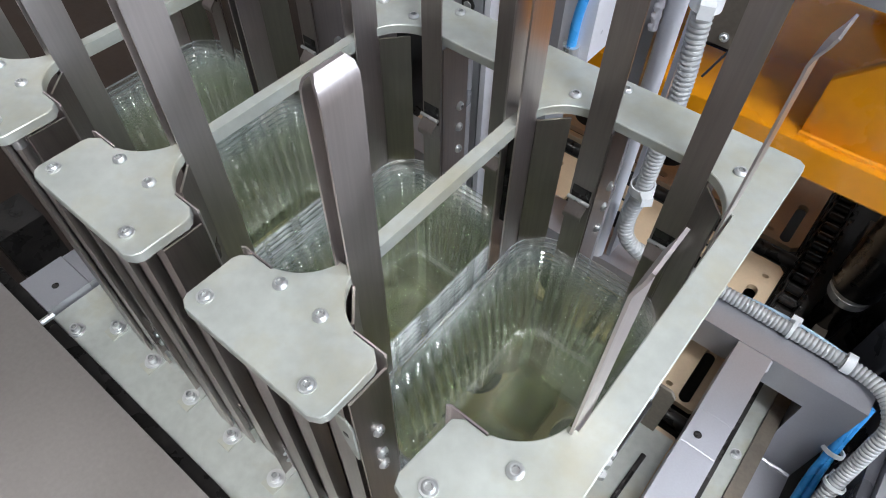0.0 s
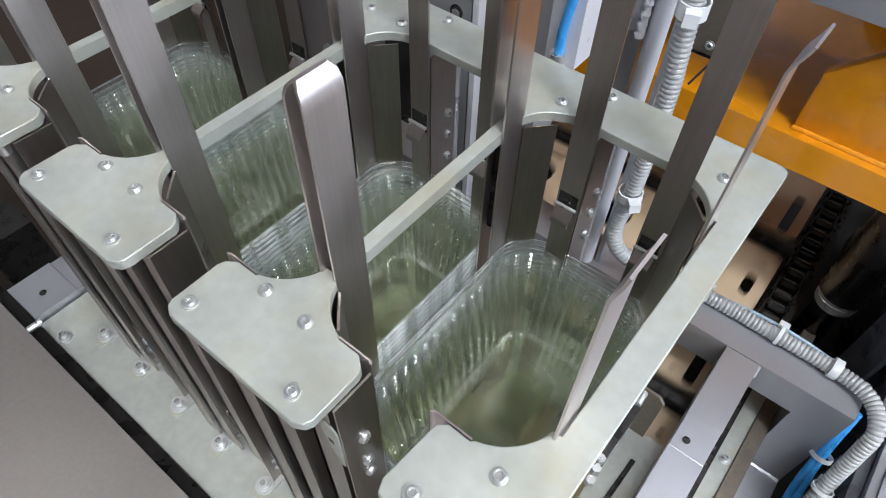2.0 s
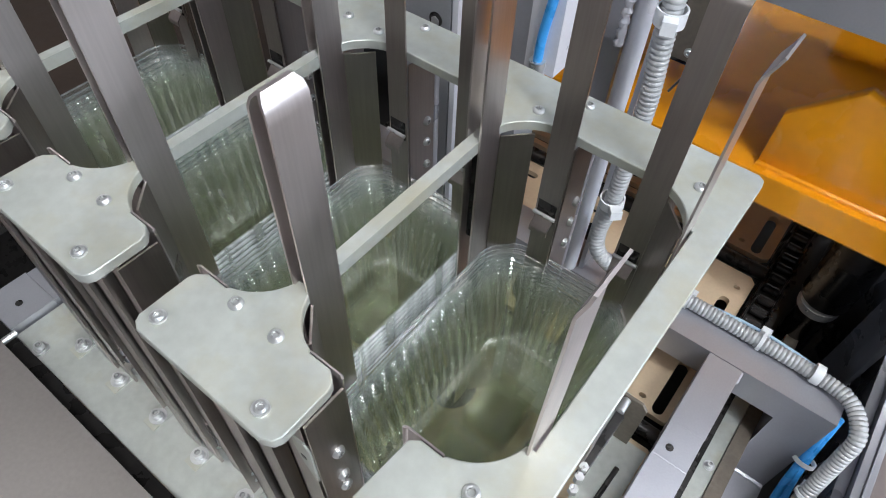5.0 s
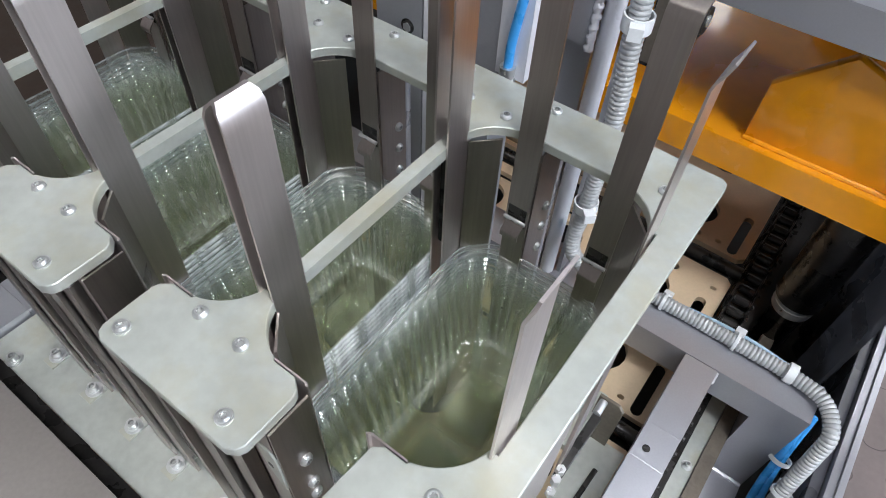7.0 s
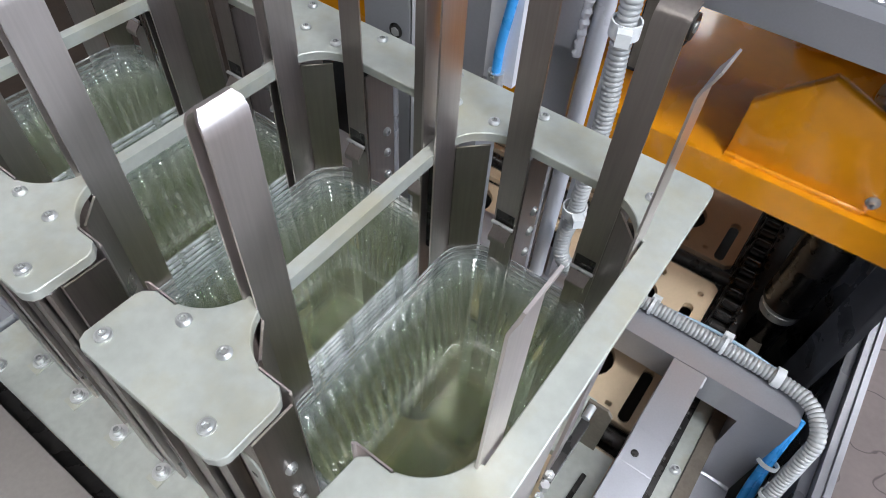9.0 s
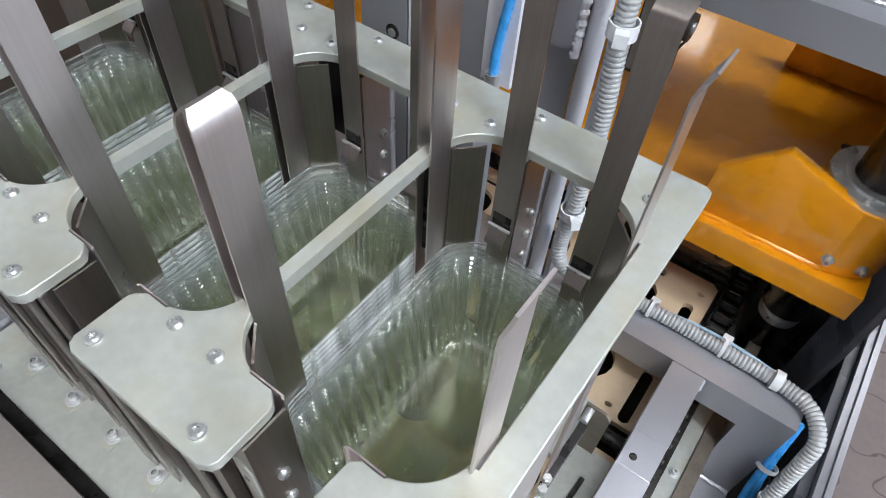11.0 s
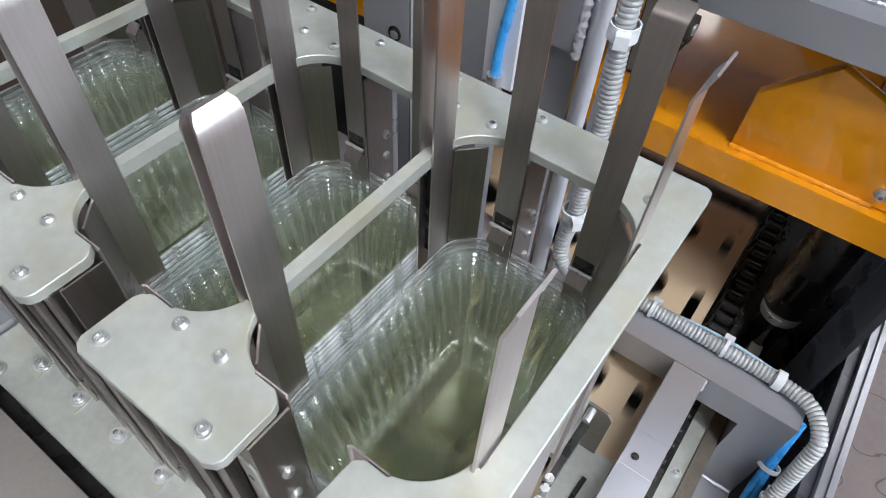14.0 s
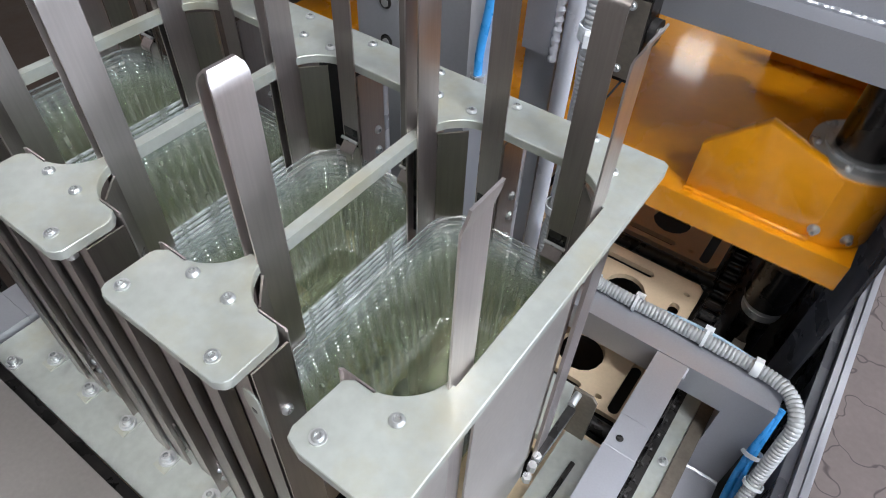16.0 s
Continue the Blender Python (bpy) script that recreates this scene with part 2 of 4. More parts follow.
def swept(points, radii, n=12):
    """A tube through points with a radius at each."""
    bm = bmesh.new()
    rings, side = [], None
    for i, p in enumerate(points):
        a, b = points[max(i - 1, 0)], points[min(i + 1, len(points) - 1)]
        way = (Vector(b) - Vector(a)).normalized()
        if side is None:
            side = way.orthogonal().normalized()
        side = (side - way * side.dot(way)).normalized()
        up = way.cross(side)
        rings.append([bm.verts.new(Vector(p) + radii[i] * (math.cos(2 * math.pi * k / n) * side + math.sin(2 * math.pi * k / n) * up)) for k in range(n)])
    for a, b in zip(rings, rings[1:]):
        for k in range(n):
            bm.faces.new((a[k], a[(k + 1) % n], b[(k + 1) % n], b[k]))
    bm.faces.new(rings[0][::-1])
    bm.faces.new(rings[-1])
    return bm


def curve_points(ctrl, step):
    """Points at even steps along a smooth line through the given ones."""
    c = [Vector(p) for p in ctrl]
    c = [2 * c[0] - c[1], *c, 2 * c[-1] - c[-2]]
    fine = []
    for i in range(1, len(c) - 2):
        for k in range(40):
            t = k / 40
            fine.append(0.5 * (2 * c[i] + (c[i + 1] - c[i - 1]) * t + (2 * c[i - 1] - 5 * c[i] + 4 * c[i + 1] - c[i + 2]) * t * t + (3 * c[i] - c[i - 1] - 3 * c[i + 1] + c[i + 2]) * t ** 3))
    fine.append(c[-2])
    out, left = [fine[0]], step
    for a, b in zip(fine, fine[1:]):
        d = (b - a).length
        while d >= left:
            a = a.lerp(b, left / d)
            d -= left
            out.append(a)
            left = step
        left -= d
    return out


def strip(profile, thick, y0, y1):
    """A bent sheet strip: profile points in (x, z), extruded along y."""
    bm = bmesh.new()
    pts = [Vector(p) for p in profile]
    inner = []
    for i, p in enumerate(pts):
        a, b = pts[max(i - 1, 0)], pts[min(i + 1, len(pts) - 1)]
        d = (b - a).normalized()
        inner.append(p + thick * Vector((-d.y, d.x)))
    loop = pts + inner[::-1]
    lo = [bm.verts.new((x, y0, z)) for x, z in loop]
    hi = [bm.verts.new((x, y1, z)) for x, z in loop]
    k, n = len(pts), len(loop)
    for i in range(n):
        j = (i + 1) % n
        bm.faces.new((lo[i], lo[j], hi[j], hi[i]))
    for ring in (lo, hi):
        for i in range(k - 1):
            bm.faces.new((ring[i], ring[i + 1], ring[n - 2 - i], ring[n - 1 - i]))
    bmesh.ops.recalc_face_normals(bm, faces=bm.faces)
    return bm


def merged(*parts):
    """Several bmeshes of one piece in one bmesh."""
    out = bmesh.new()
    for bm in parts:
        me = bpy.data.meshes.new("piece")
        bm.to_mesh(me)
        bm.free()
        out.from_mesh(me)
        bpy.data.meshes.remove(me)
    return out


def mesh_of(name, bm, mat, smooth=35):
    me = bpy.data.meshes.new(name)
    bm.to_mesh(me)
    bm.free()
    me.materials.append(mat)
    if smooth:
        me.polygons.foreach_set("use_smooth", [True] * len(me.polygons))
        me.set_sharp_from_angle(angle=radians(smooth))
    return me


def thing(name, bm, mat, label, category, group="", kind="", smooth=35):
    return tagged(new(name, mesh_of(name, bm, mat, smooth)), label, category, group, kind)


def holder(name, label, category, group="", at=(0, 0, 0)):
    ob = new(name)
    ob.location = at
    ob.empty_display_size = 0.02
    return tagged(ob, label, category, group)


def part(name, bm, mat, parent, label="", smooth=35, at=None):
    ob = new(name, mesh_of(name, bm, mat, smooth))
    ob.parent = parent
    if at is not None:
        ob.matrix_basis = at
    return tagged(ob, label) if label else ob


def share(name, me, parent, m):
    ob = new(name, me)
    ob.parent = parent
    ob.matrix_basis = m
    return ob


def screw_mesh(r=0.0050, h=0.0032, washer=0.0):
    """A domed button head with a hexagon socket, on a washer where there is one."""
    bm = bmesh.new()
    n = 24
    rings = []
    for rad, z in ((r, 0), (r, h * 0.35), (r * 0.86, h * 0.75), (r * 0.66, h), (r * 0.50, h)):
        rings.append([bm.verts.new((rad * math.cos(2 * math.pi * k / n), rad * math.sin(2 * math.pi * k / n), z)) for k in range(n)])
    for depth in (h * 0.98, h * 0.35):
        rings.append([bm.verts.new((r * (0.48 if k % 4 else 0.40) * math.cos(2 * math.pi * k / n), r * (0.48 if k % 4 else 0.40) * math.sin(2 * math.pi * k / n), depth)) for k in range(n)])
    for a, b in zip(rings, rings[1:]):
        for k in range(n):
            bm.faces.new((a[k], a[(k + 1) % n], b[(k + 1) % n], b[k]))
    bm.faces.new(rings[-1])
    for f in bm.faces:
        if f.calc_center_median().xy.length < r * 0.47:
            f.material_index = 1
    if washer:
        w = cylinder((0, 0, -0.0002), (0, 0, 0.0012), washer, n=24)
        me = bpy.data.meshes.new("w")
        w.to_mesh(me)
        bm.from_mesh(me)
    bmesh.ops.recalc_face_normals(bm, faces=bm.faces)
    me = mesh_of("screw", bm, SCREW, 30)
    me.materials.append(SOCKET)
    return me


SCREW_MESH = screw_mesh(0.0044, 0.0026)
SCREW_WASHER = screw_mesh(0.0037, 0.0026, 0.0047)
BOLT_MESH = screw_mesh(0.0042, 0.0032)


def socket_bolt():
    """A cap screw with a hexagon socket on a spring washer and a plain washer."""
    bm = merged(cylinder((0, 0, 0), (0, 0, 0.0015), 0.0098, n=24), cylinder((0, 0, 0.0014), (0, 0, 0.0035), 0.0066, n=20), cylinder((0, 0, 0.0034), (0, 0, 0.0105), 0.0052, n=20))
    top = max(bm.faces, key=lambda f: f.calc_center_median().z)
    bmesh.ops.inset_region(bm, faces=[top], thickness=0.0022)
    bmesh.ops.inset_region(bm, faces=[top], thickness=0.0002, depth=-0.004)
    for f in bm.faces:
        if f.calc_center_median().xy.length < 0.0031 and f.calc_center_median().z > 0.005:
            f.material_index = 1
    me = mesh_of("foot_bolt", bm, SCREW, 30)
    me.materials.append(SOCKET)
    return me


FOOT_BOLT = socket_bolt()


# ---------------------------------------------------------------- the hall
tagged(thing("floor", cube(-5, 5, -5, 7, -0.1, 0, 0), FLOORMAT, "worn reddish concrete floor of the hall with fine cracks", "floor", kind="structure"))
thing("wall_north", cube(-5, 5, 7, 7.2, 0, 4.6, 0), WALLMAT, "plain plastered wall of the hall", "wall", kind="structure")
thing("wall_west", cube(-5.2, -5, -5, 7, 0, 4.6, 0), WALLMAT, "plain plastered wall of the hall", "wall", kind="structure")


def window_wall(name, m, length, spans):
    """A wall along its own x with window openings from 1.2 to 3.4 m."""
    bits, x = [], 0.0
    for a, b in spans:
        bits += [box(bmesh.new(), x, a, 0, 0.2, 0, 4.6), box(bmesh.new(), a, b, 0, 0.2, 0, 1.2), box(bmesh.new(), a, b, 0, 0.2, 3.4, 4.6)]
        x = b
    bits.append(box(bmesh.new(), x, length, 0, 0.2, 0, 4.6))
    ob = thing(name, merged(*bits), WALLMAT, "plain plastered wall of the hall with tall windows", "wall", kind="structure")
    ob.matrix_world = m
    return ob


window_wall("wall_east", pose(5.2, -5, 0, 0, 0, 90), 12, [(3.2, 5.2), (6.4, 8.4)])
thing("wall_south", cube(-5, 5, -5.2, -5, 0, 4.6, 0), WALLMAT, "plain plastered wall of the hall", "wall", kind="structure")
thing("ceiling", cube(-5, 5, -5, 7, 4.6, 4.8, 0), CEILMAT, "pale panelled ceiling of the hall", "ceiling", kind="structure")
GLOW = bpy.data.materials.new("lamp_diffuser")
GLOW.use_nodes = True
GLOW.node_tree.nodes["Principled BSDF"].inputs["Emission Color"].default_value = (1, 0.97, 0.93, 1)
GLOW.node_tree.nodes["Principled BSDF"].inputs["Emission Strength"].default_value = 9.0
for lx, ly, watts in LAMPS:
    lamp = holder("ceiling_lamp", "long white hall lamp under the ceiling, out of view", "lamp", "hall lamps", (lx, ly, 4.32))
    part("housing", cube(-0.78, 0.78, -0.28, 0.28, 0.02, 0.28, 0.01), NYLON, lamp)
    part("diffuser", cube(-0.75, 0.75, -0.25, 0.25, -0.005, 0.02, 0.002), GLOW, lamp, "glowing lamp diffuser")

DIM_GLOW = bpy.data.materials.new("dim_lamp_diffuser")
DIM_GLOW.use_nodes = True
DIM_GLOW.node_tree.nodes["Principled BSDF"].inputs["Emission Color"].default_value = (1, 0.98, 0.93, 1)
DIM_GLOW.node_tree.nodes["Principled BSDF"].inputs["Emission Strength"].default_value = 4.5
lantern = holder("hanging_lamp", "square glowing lamp hung from the hall ceiling", "lamp", "hall lamps", (-1.21, 6.30, 3.92))
part("shade", cube(-0.17, 0.17, -0.10, 0.10, 0.16, 0.22, 0.01), NYLON, lantern)
part("diffuser", cube(-0.15, 0.15, -0.09, 0.09, -0.15, 0.159, 0.01), DIM_GLOW, lantern, "glowing lamp diffuser")
part("cord", cylinder((0, 0, 0.22), (0, 0, 0.68), 0.008, n=8), BLACK, lantern)

# ---------------------------------------------------------------- the plan of the stacker
TOP = 1.345          # upper side of the guide plates
THICK = 0.008
PITCH = 0.151
LANES = 4
DIVIDERS = [-0.1405 - PITCH * k for k in range(LANES - 1)]
LEFT_X = -0.5935
END_X = 0.0105
BAYS = [-0.065 - PITCH * k for k in range(LANES)]
BASE_Z = 0.948
POST_TOP = 1.476


def arc(cx, cy, r, a0, a1, n=12):
    return [(cx + r * math.cos(radians(a0 + (a1 - a0) * i / n)), cy + r * math.sin(radians(a0 + (a1 - a0) * i / n))) for i in range(n + 1)]


# base of the stacker
base = thing("base_plate", cube(-0.603, 0.06, 0.046, 0.135, BASE_Z - 0.012, BASE_Z, 0.001), ZINC, "greenish zinc-plated base plate under the guide strips", "plate")
thing("base_plate", cube(-0.603, 0.02, 0.365, 0.45, BASE_Z - 0.012, BASE_Z, 0.001), ZINC, "greenish zinc-plated base plate under the guide strips", "plate")
share("screw", FOOT_BOLT, base, pose(-0.563, 0.055, BASE_Z))

thing("gap_liner", cube(-1.60, 0.06, 0.0300, 0.0455, 0.925, 0.930, 0), BLACK, "black rubber liner in the gap beside the base plate", "liner", kind="structure")
cover = holder("machine_cover", "flat brushed stainless cover beside the stacker", "machine cover")
part("panel", cube(-2.2, 1.2, -2.10, 0.031, 0.985, 1.0, 0.002), COVER, cover)
part("skirt", cube(-2.2, 1.2, 0.0265, 0.0295, 0.60, 0.985, 0), COVER, cover)
part("front", cube(-2.2, 1.2, -2.1, -2.097, 0.0, 0.985, 0), COVER, cover)
part("bolt", cylinder((-0.566, 0.0315, 0.992), (-0.566, 0.048, 0.992), 0.004), SCREW, cover)
thing("floor_mat", cube(-4.5, -0.9, -0.6, 3.5, 0.001, 0.006, 0.002), BROWN, "worn brown floor covering beside the machine", "floor mat")
leg = holder("support_stand", "dark square support stand with a foot plate", "stand", at=(-0.86, 0.10, 0))
part("post", cube(-0.035, 0.035, -0.035, 0.035, 0.012, 0.90, 0.004), BLACK, leg)
part("foot", cube(-0.07, 0.07, -0.07, 0.07, 0, 0.012, 0.002), BLACK, leg)


# ---------------------------------------------------------------- guide plates
def near_outline(side):
    """Half of a near plate's edge, from the middle tip out to the wing."""
    s = side
    pts = [(s * x, y) for x, y in arc(0.041, 0.164, 0.037, 193, 254, 12)]
    return pts + [(s * 0.032, 0.1268), (s * 0.047, 0.1268), (s * 0.053, 0.122), (s * 0.0545, 0.118), (s * 0.0545, 0.087), (s * 0.0525, 0.083), (s * 0.047, 0.080)]


def near_plate(x):
    ob = holder("guide_plate", "pale zinc-plated T-shaped plate with rounded cut-outs, screwed on the guide strips", "guide plate", "near guide plates", (x, 0, TOP))
    right = near_outline(1)
    left = near_outline(-1)
    part("plate", prism(right[::-1] + left, -THICK, 0, 0.0006), ZINC, ob)
    for sx, sy, me in ((-0.0445, 0.0918, SCREW_WASHER), (-0.0195, 0.1230, SCREW_MESH), (0.0122, 0.1226, SCREW_MESH), (0.0360, 0.0907, SCREW_WASHER)):
        share("screw", me, ob, pose(sx, sy, 0.0002, 0, 0, 40 * sx * 1000))
    for sx in (-0.03, 0.03):
        part("standoff", cylinder((sx, 0.096, -0.030), (sx, 0.096, -THICK), 0.0045, n=14), SCREW, ob)
    return ob


for dx in DIVIDERS:
    near_plate(dx)


def far_edge(x0):
    """The near edge of the far plate at a divider, from right to left."""
    pts = [(x0 + x, y) for x, y in arc(0.041, 0.322, 0.037, 90, 166, 12)]
    pts += [(x0 + 0.0045, 0.3290), (x0 - 0.0045, 0.3290)]
    return pts + [(x0 + x, y) for x, y in arc(-0.041, 0.322, 0.037, 14, 90, 12)]


# one plate: the end corner, the end bar and the far strip
outline = [(0.0295, 0.396), (0.0285, 0.401), (0.0245, 0.404)]
outline += [(LEFT_X - 0.014, 0.404), (LEFT_X - 0.018, 0.400), (LEFT_X - 0.018, 0.087), (LEFT_X - 0.014, 0.082), (LEFT_X - 0.008, 0.079)]
outline += [(LEFT_X + 0.040, 0.079), (LEFT_X + 0.050, 0.082), (LEFT_X + 0.0525, 0.088), (LEFT_X + 0.050, 0.123), (LEFT_X + 0.045, 0.1268), (LEFT_X + 0.032, 0.1268)]
outline += [(LEFT_X + x, y) for x, y in arc(0.041, 0.164, 0.037, 254, 193, 12)]
outline += [(LEFT_X, 0.156), (LEFT_X, 0.330)]
outline += [(LEFT_X + x, y) for x, y in arc(0.041, 0.322, 0.037, 166, 90, 12)]
far = []
for x0 in DIVIDERS[::-1]:
    far += far_edge(x0)[::-1]
outline += far
outline += [(END_X + x, y) for x, y in arc(-0.041, 0.322, 0.037, 90, 14, 12)]
outline += [(END_X, 0.330), (END_X, 0.156)]
outline += [(END_X + x, y) for x, y in arc(-0.041, 0.164, 0.037, -13, -74, 12)]
outline += [(END_X - 0.032, 0.1268), (END_X - 0.045, 0.1268), (END_X - 0.050, 0.123), (END_X - 0.0525, 0.088), (END_X - 0.050, 0.082), (END_X - 0.040, 0.079), (0.020, 0.079), (0.0275, 0.083), (0.0285, 0.088)]
frame_plate = holder("frame_plate", "long pale zinc-plated plate framing the tray bays, with rounded cut-outs", "guide plate", at=(0, 0, TOP))
part("plate", prism(outline, -THICK, 0, 0.0006), ZINC, frame_plate)
for sx, sy, me in ((-0.0270, 0.0910, SCREW_WASHER), (-0.0015, 0.1215, SCREW_MESH), (-0.001, 0.3675, SCREW_MESH)):
    share("screw", me, frame_plate, pose(sx, sy, 0.0002, 0, 0, 17))
for dx in DIVIDERS:
    for sx, sy in ((-0.0155, 0.3665), (0.0180, 0.3652), (-0.034, 0.394), (0.0430, 0.3930)):
        share("screw", SCREW_MESH, frame_plate, pose(dx + sx, sy, 0.0002, 0, 0, sx * 3000))
share("screw", SCREW_MESH, frame_plate, pose(-0.029, 0.394, 0.0002))

for dx in DIVIDERS:
    thing("divider_bar", cube(dx - 0.0045, dx + 0.0045, 0.158, 0.327, TOP - 0.0105, TOP - 0.0005, 0.0008), ZINC, "square pale zinc-plated bar between two tray bays", "bar", "divider bars")


# ---------------------------------------------------------------- guide strips
def side_profile(s, top=POST_TOP):
    """A side strip whose top is bent back from the bay; s is the way away from the bay."""
    return [(0, BASE_Z - TOP), (0, top - TOP - 0.016), (s * 0.0012, top - TOP - 0.008), (s * 0.0045, top - TOP - 0.002), (s * 0.0085, top - TOP)]


def corner_post(x, y0, y1, name="guide_post"):
    """A folded channel that stands at a divider: two strips with a rounded head, and a web between them."""
    ob = holder(name, "tall folded brushed-steel guide post with rounded head between two bays", "guide post", "guide posts", (x, 0, TOP))
    h, w, zb = POST_TOP - TOP, 0.0062, BASE_Z - TOP
    prof = [(w, zb), (w, h - 0.014), (w - 0.0005, h - 0.008), (w - 0.0024, h - 0.003), (w - 0.0050, h), (-w + 0.0050, h), (-w + 0.0024, h - 0.003), (-w + 0.0005, h - 0.008), (-w, h - 0.014), (-w, zb)]
    bm = strip(prof, 0.0015, y0, y1)
    mid = (y0 + y1) / 2
    for v in bm.verts:
        if v.co.z > h - 0.006:
            v.co.y += (mid - v.co.y) * 0.26 * ((v.co.z - h + 0.006) / 0.006) ** 2
    part("channel", bm, STEEL, ob)
    part("spacer", cube(-w + 0.0016, w - 0.0016, y0 + 0.008, y1 - 0.008, -0.11, -0.012, 0), BLACK, ob)
    return ob


def facet(x, y, s, t, parent):
    """The slanted lower plate that follows a rounded tray corner."""
    a, b, c, d = (s * 0.0062, 0), (s * 0.0235, t * 0.0185), (s * 0.0245, t * 0.0173), (s * 0.0074, -t * 0.001)
    part("corner_plate", prism([(p, y + q) for p, q in (a, b, c, d)], BASE_Z - TOP, -THICK - 0.0015), SHADEDSTEEL, parent)


for dx in DIVIDERS:
    post = corner_post(dx, 0.1515, 0.1755)
    for s in (-1, 1):
        facet(dx, 0.1515, s, -1, post)
    part("wide_strip", cube(0.0066, 0.0080, 0.140, 0.1515, BASE_Z - TOP, -0.040, 0), STEEL, post)
    post = corner_post(dx, 0.3115, 0.3360)
    for s in (-1, 1):
        facet(dx, 0.3360, s, 1, post)


def end_strip(y0, y1, lean, x=END_X, s=1):
    """A single strip at the open end, its head bent outward."""
    ob = holder("end_guide", "tall brushed-steel guide strip with an outward-bent head at the end bay", "guide strip", "end guides", (x, 0, TOP))
    prof = [(-0.0015, BASE_Z - TOP), (-0.0015, 0.1165), (-0.0005, 0.1205), (lean * 0.4, 0.1265), (lean * 0.75, 0.1325)]
    part("strip", strip([(s * p, q) for p, q in prof], 0.0014 * s, y0, y1), STEEL, ob)
    return ob


end_strip(0.1520, 0.1755, 0.0030)
for y0, y1 in ((0.1520, 0.1755), (0.3115, 0.3360)):
    facet(0, y1 if y0 > 0.2 else y0, 1, 1 if y0 > 0.2 else -1, end_strip(y0, y1, 0.0060, LEFT_X, -1))
g = end_strip(0.3115, 0.3360, 0.0060)
facet(END_X, 0.3360, -1, 1, g)
thing("side_sheet", cube(0.0120, 0.0140, 0.1775, 0.3100, BASE_Z, TOP - THICK - 0.001, 0), SHEET, "pale flat stainless side sheet closing the end bay", "sheet")
thing("side_sheet", cube(0.0120, 0.0140, 0.090, 0.1500, BASE_Z, TOP - THICK - 0.001, 0), SHEET, "pale flat stainless side sheet closing the end bay", "sheet")
thing("edge_strip", cube(0.0150, 0.0185, 0.325, 0.352, BASE_Z, TOP - THICK - 0.001, 0.0005), STEEL, "narrow upright stainless strip at the end bay", "strip")


# folded strips round the wings of the near plates
def wing_angle(x, s, outer=True):
    ob = holder("wing_guide", "folded brushed-steel angle hugging the corner of a guide plate", "guide strip", "wing guides", (x, 0, TOP))
    zb = BASE_Z - TOP
    a = [(s * 0.0320, 0.1272), (s * 0.0538, 0.1272), (s * 0.0548, 0.1262), (s * 0.0562, 0.1262), (s * 0.0562, 0.1268), (s * 0.0545, 0.1282), (s * 0.0320, 0.1282)]
    part("inner_flange", prism(a, zb, 0.0006), STEEL, ob)
    if not outer:
        return ob
    b = [(s * 0.0547, 0.1258), (s * 0.0547, 0.0985), (s * 0.0562, 0.0985), (s * 0.0562, 0.1258)]
    part("outer_flange", prism(b, zb, -THICK - 0.0006), SHADEDSTEEL, ob)
    for bz in (-0.066, -0.101, -0.119):
        share("bolt", BOLT_MESH, ob, pose(s * 0.0562, 0.113, bz, 0, s * 90, 0))
    if s > 0 and x > -0.2:
        flap = prism([(0.0545, -0.084), (0.0545, -0.040), (0.0505, -0.034), (0.0425, -0.034), (0.0415, -0.046), (0.0455, -0.066), (0.0520, -0.084)], 0, 0.0015, 0.0003)
        bmesh.ops.rotate(flap, verts=flap.verts, cent=(0, 0, 0), matrix=Matrix.Rotation(radians(90), 3, "X"))
        latch = part("latch", flap, ZINC, ob, "pale bent latch plate with a small square hole", at=pose(0, 0.0985, 0))
        # black patch for the shade in the latch's square hole
        part("latch_hole", cube(0.0465, 0.0500, -0.0019, -0.0016, -0.056, -0.052, 0), BLACK, latch)
    return ob


for dx in DIVIDERS:
    for s in (-1, 1):
        wing_angle(dx, s)
wing_angle(END_X, -1, False)

# feet of the strips on the base plate
def foot(x, y=0.0905):
    ob = holder("foot_bracket", "small bent steel foot bolted on the base plate", "bracket", "foot brackets", (x, y, BASE_Z))
    part("sole", cube(-0.010, 0.009, -0.014, 0.0215, 0, 0.002, 0.0006), ZINC, ob)
    part("upright", cube(-0.009, 0.010, 0.0195, 0.0215, 0.002, 0.060, 0.0005), STEEL, ob)
    share("bolt", FOOT_BOLT, ob, pose(-0.001, 0.0, 0.002))
    for k in range(2):
        share("bolt", BOLT_MESH, ob, pose(0.001, 0.0195, 0.024 + 0.018 * k, 90, 0, 0))
    return ob


first_foot = foot(-0.023)
for k in range(1, 8):
    copy_thing(first_foot, pose(-0.023 - 0.0718 * k, 0.0890, BASE_Z))


def upright(x0, x1, y0, y1):
    return thing("upright_post", merged(cube(x0, x1, y0, y0 + 0.003, BASE_Z, TOP - THICK - 0.001, 0.0006), cube(x0, x0 + 0.003, y0, y1, BASE_Z, TOP - THICK - 0.001, 0.0006)), SHADEDSTEEL, "upright angled steel post between base and guide plate", "post", "upright posts")


for dx in DIVIDERS:
    upright(dx - 0.050, dx - 0.028, 0.096, 0.118)
    upright(dx - 0.016, dx + 0.004, 0.099, 0.120)
    upright(dx + 0.018, dx + 0.040, 0.104, 0.122)


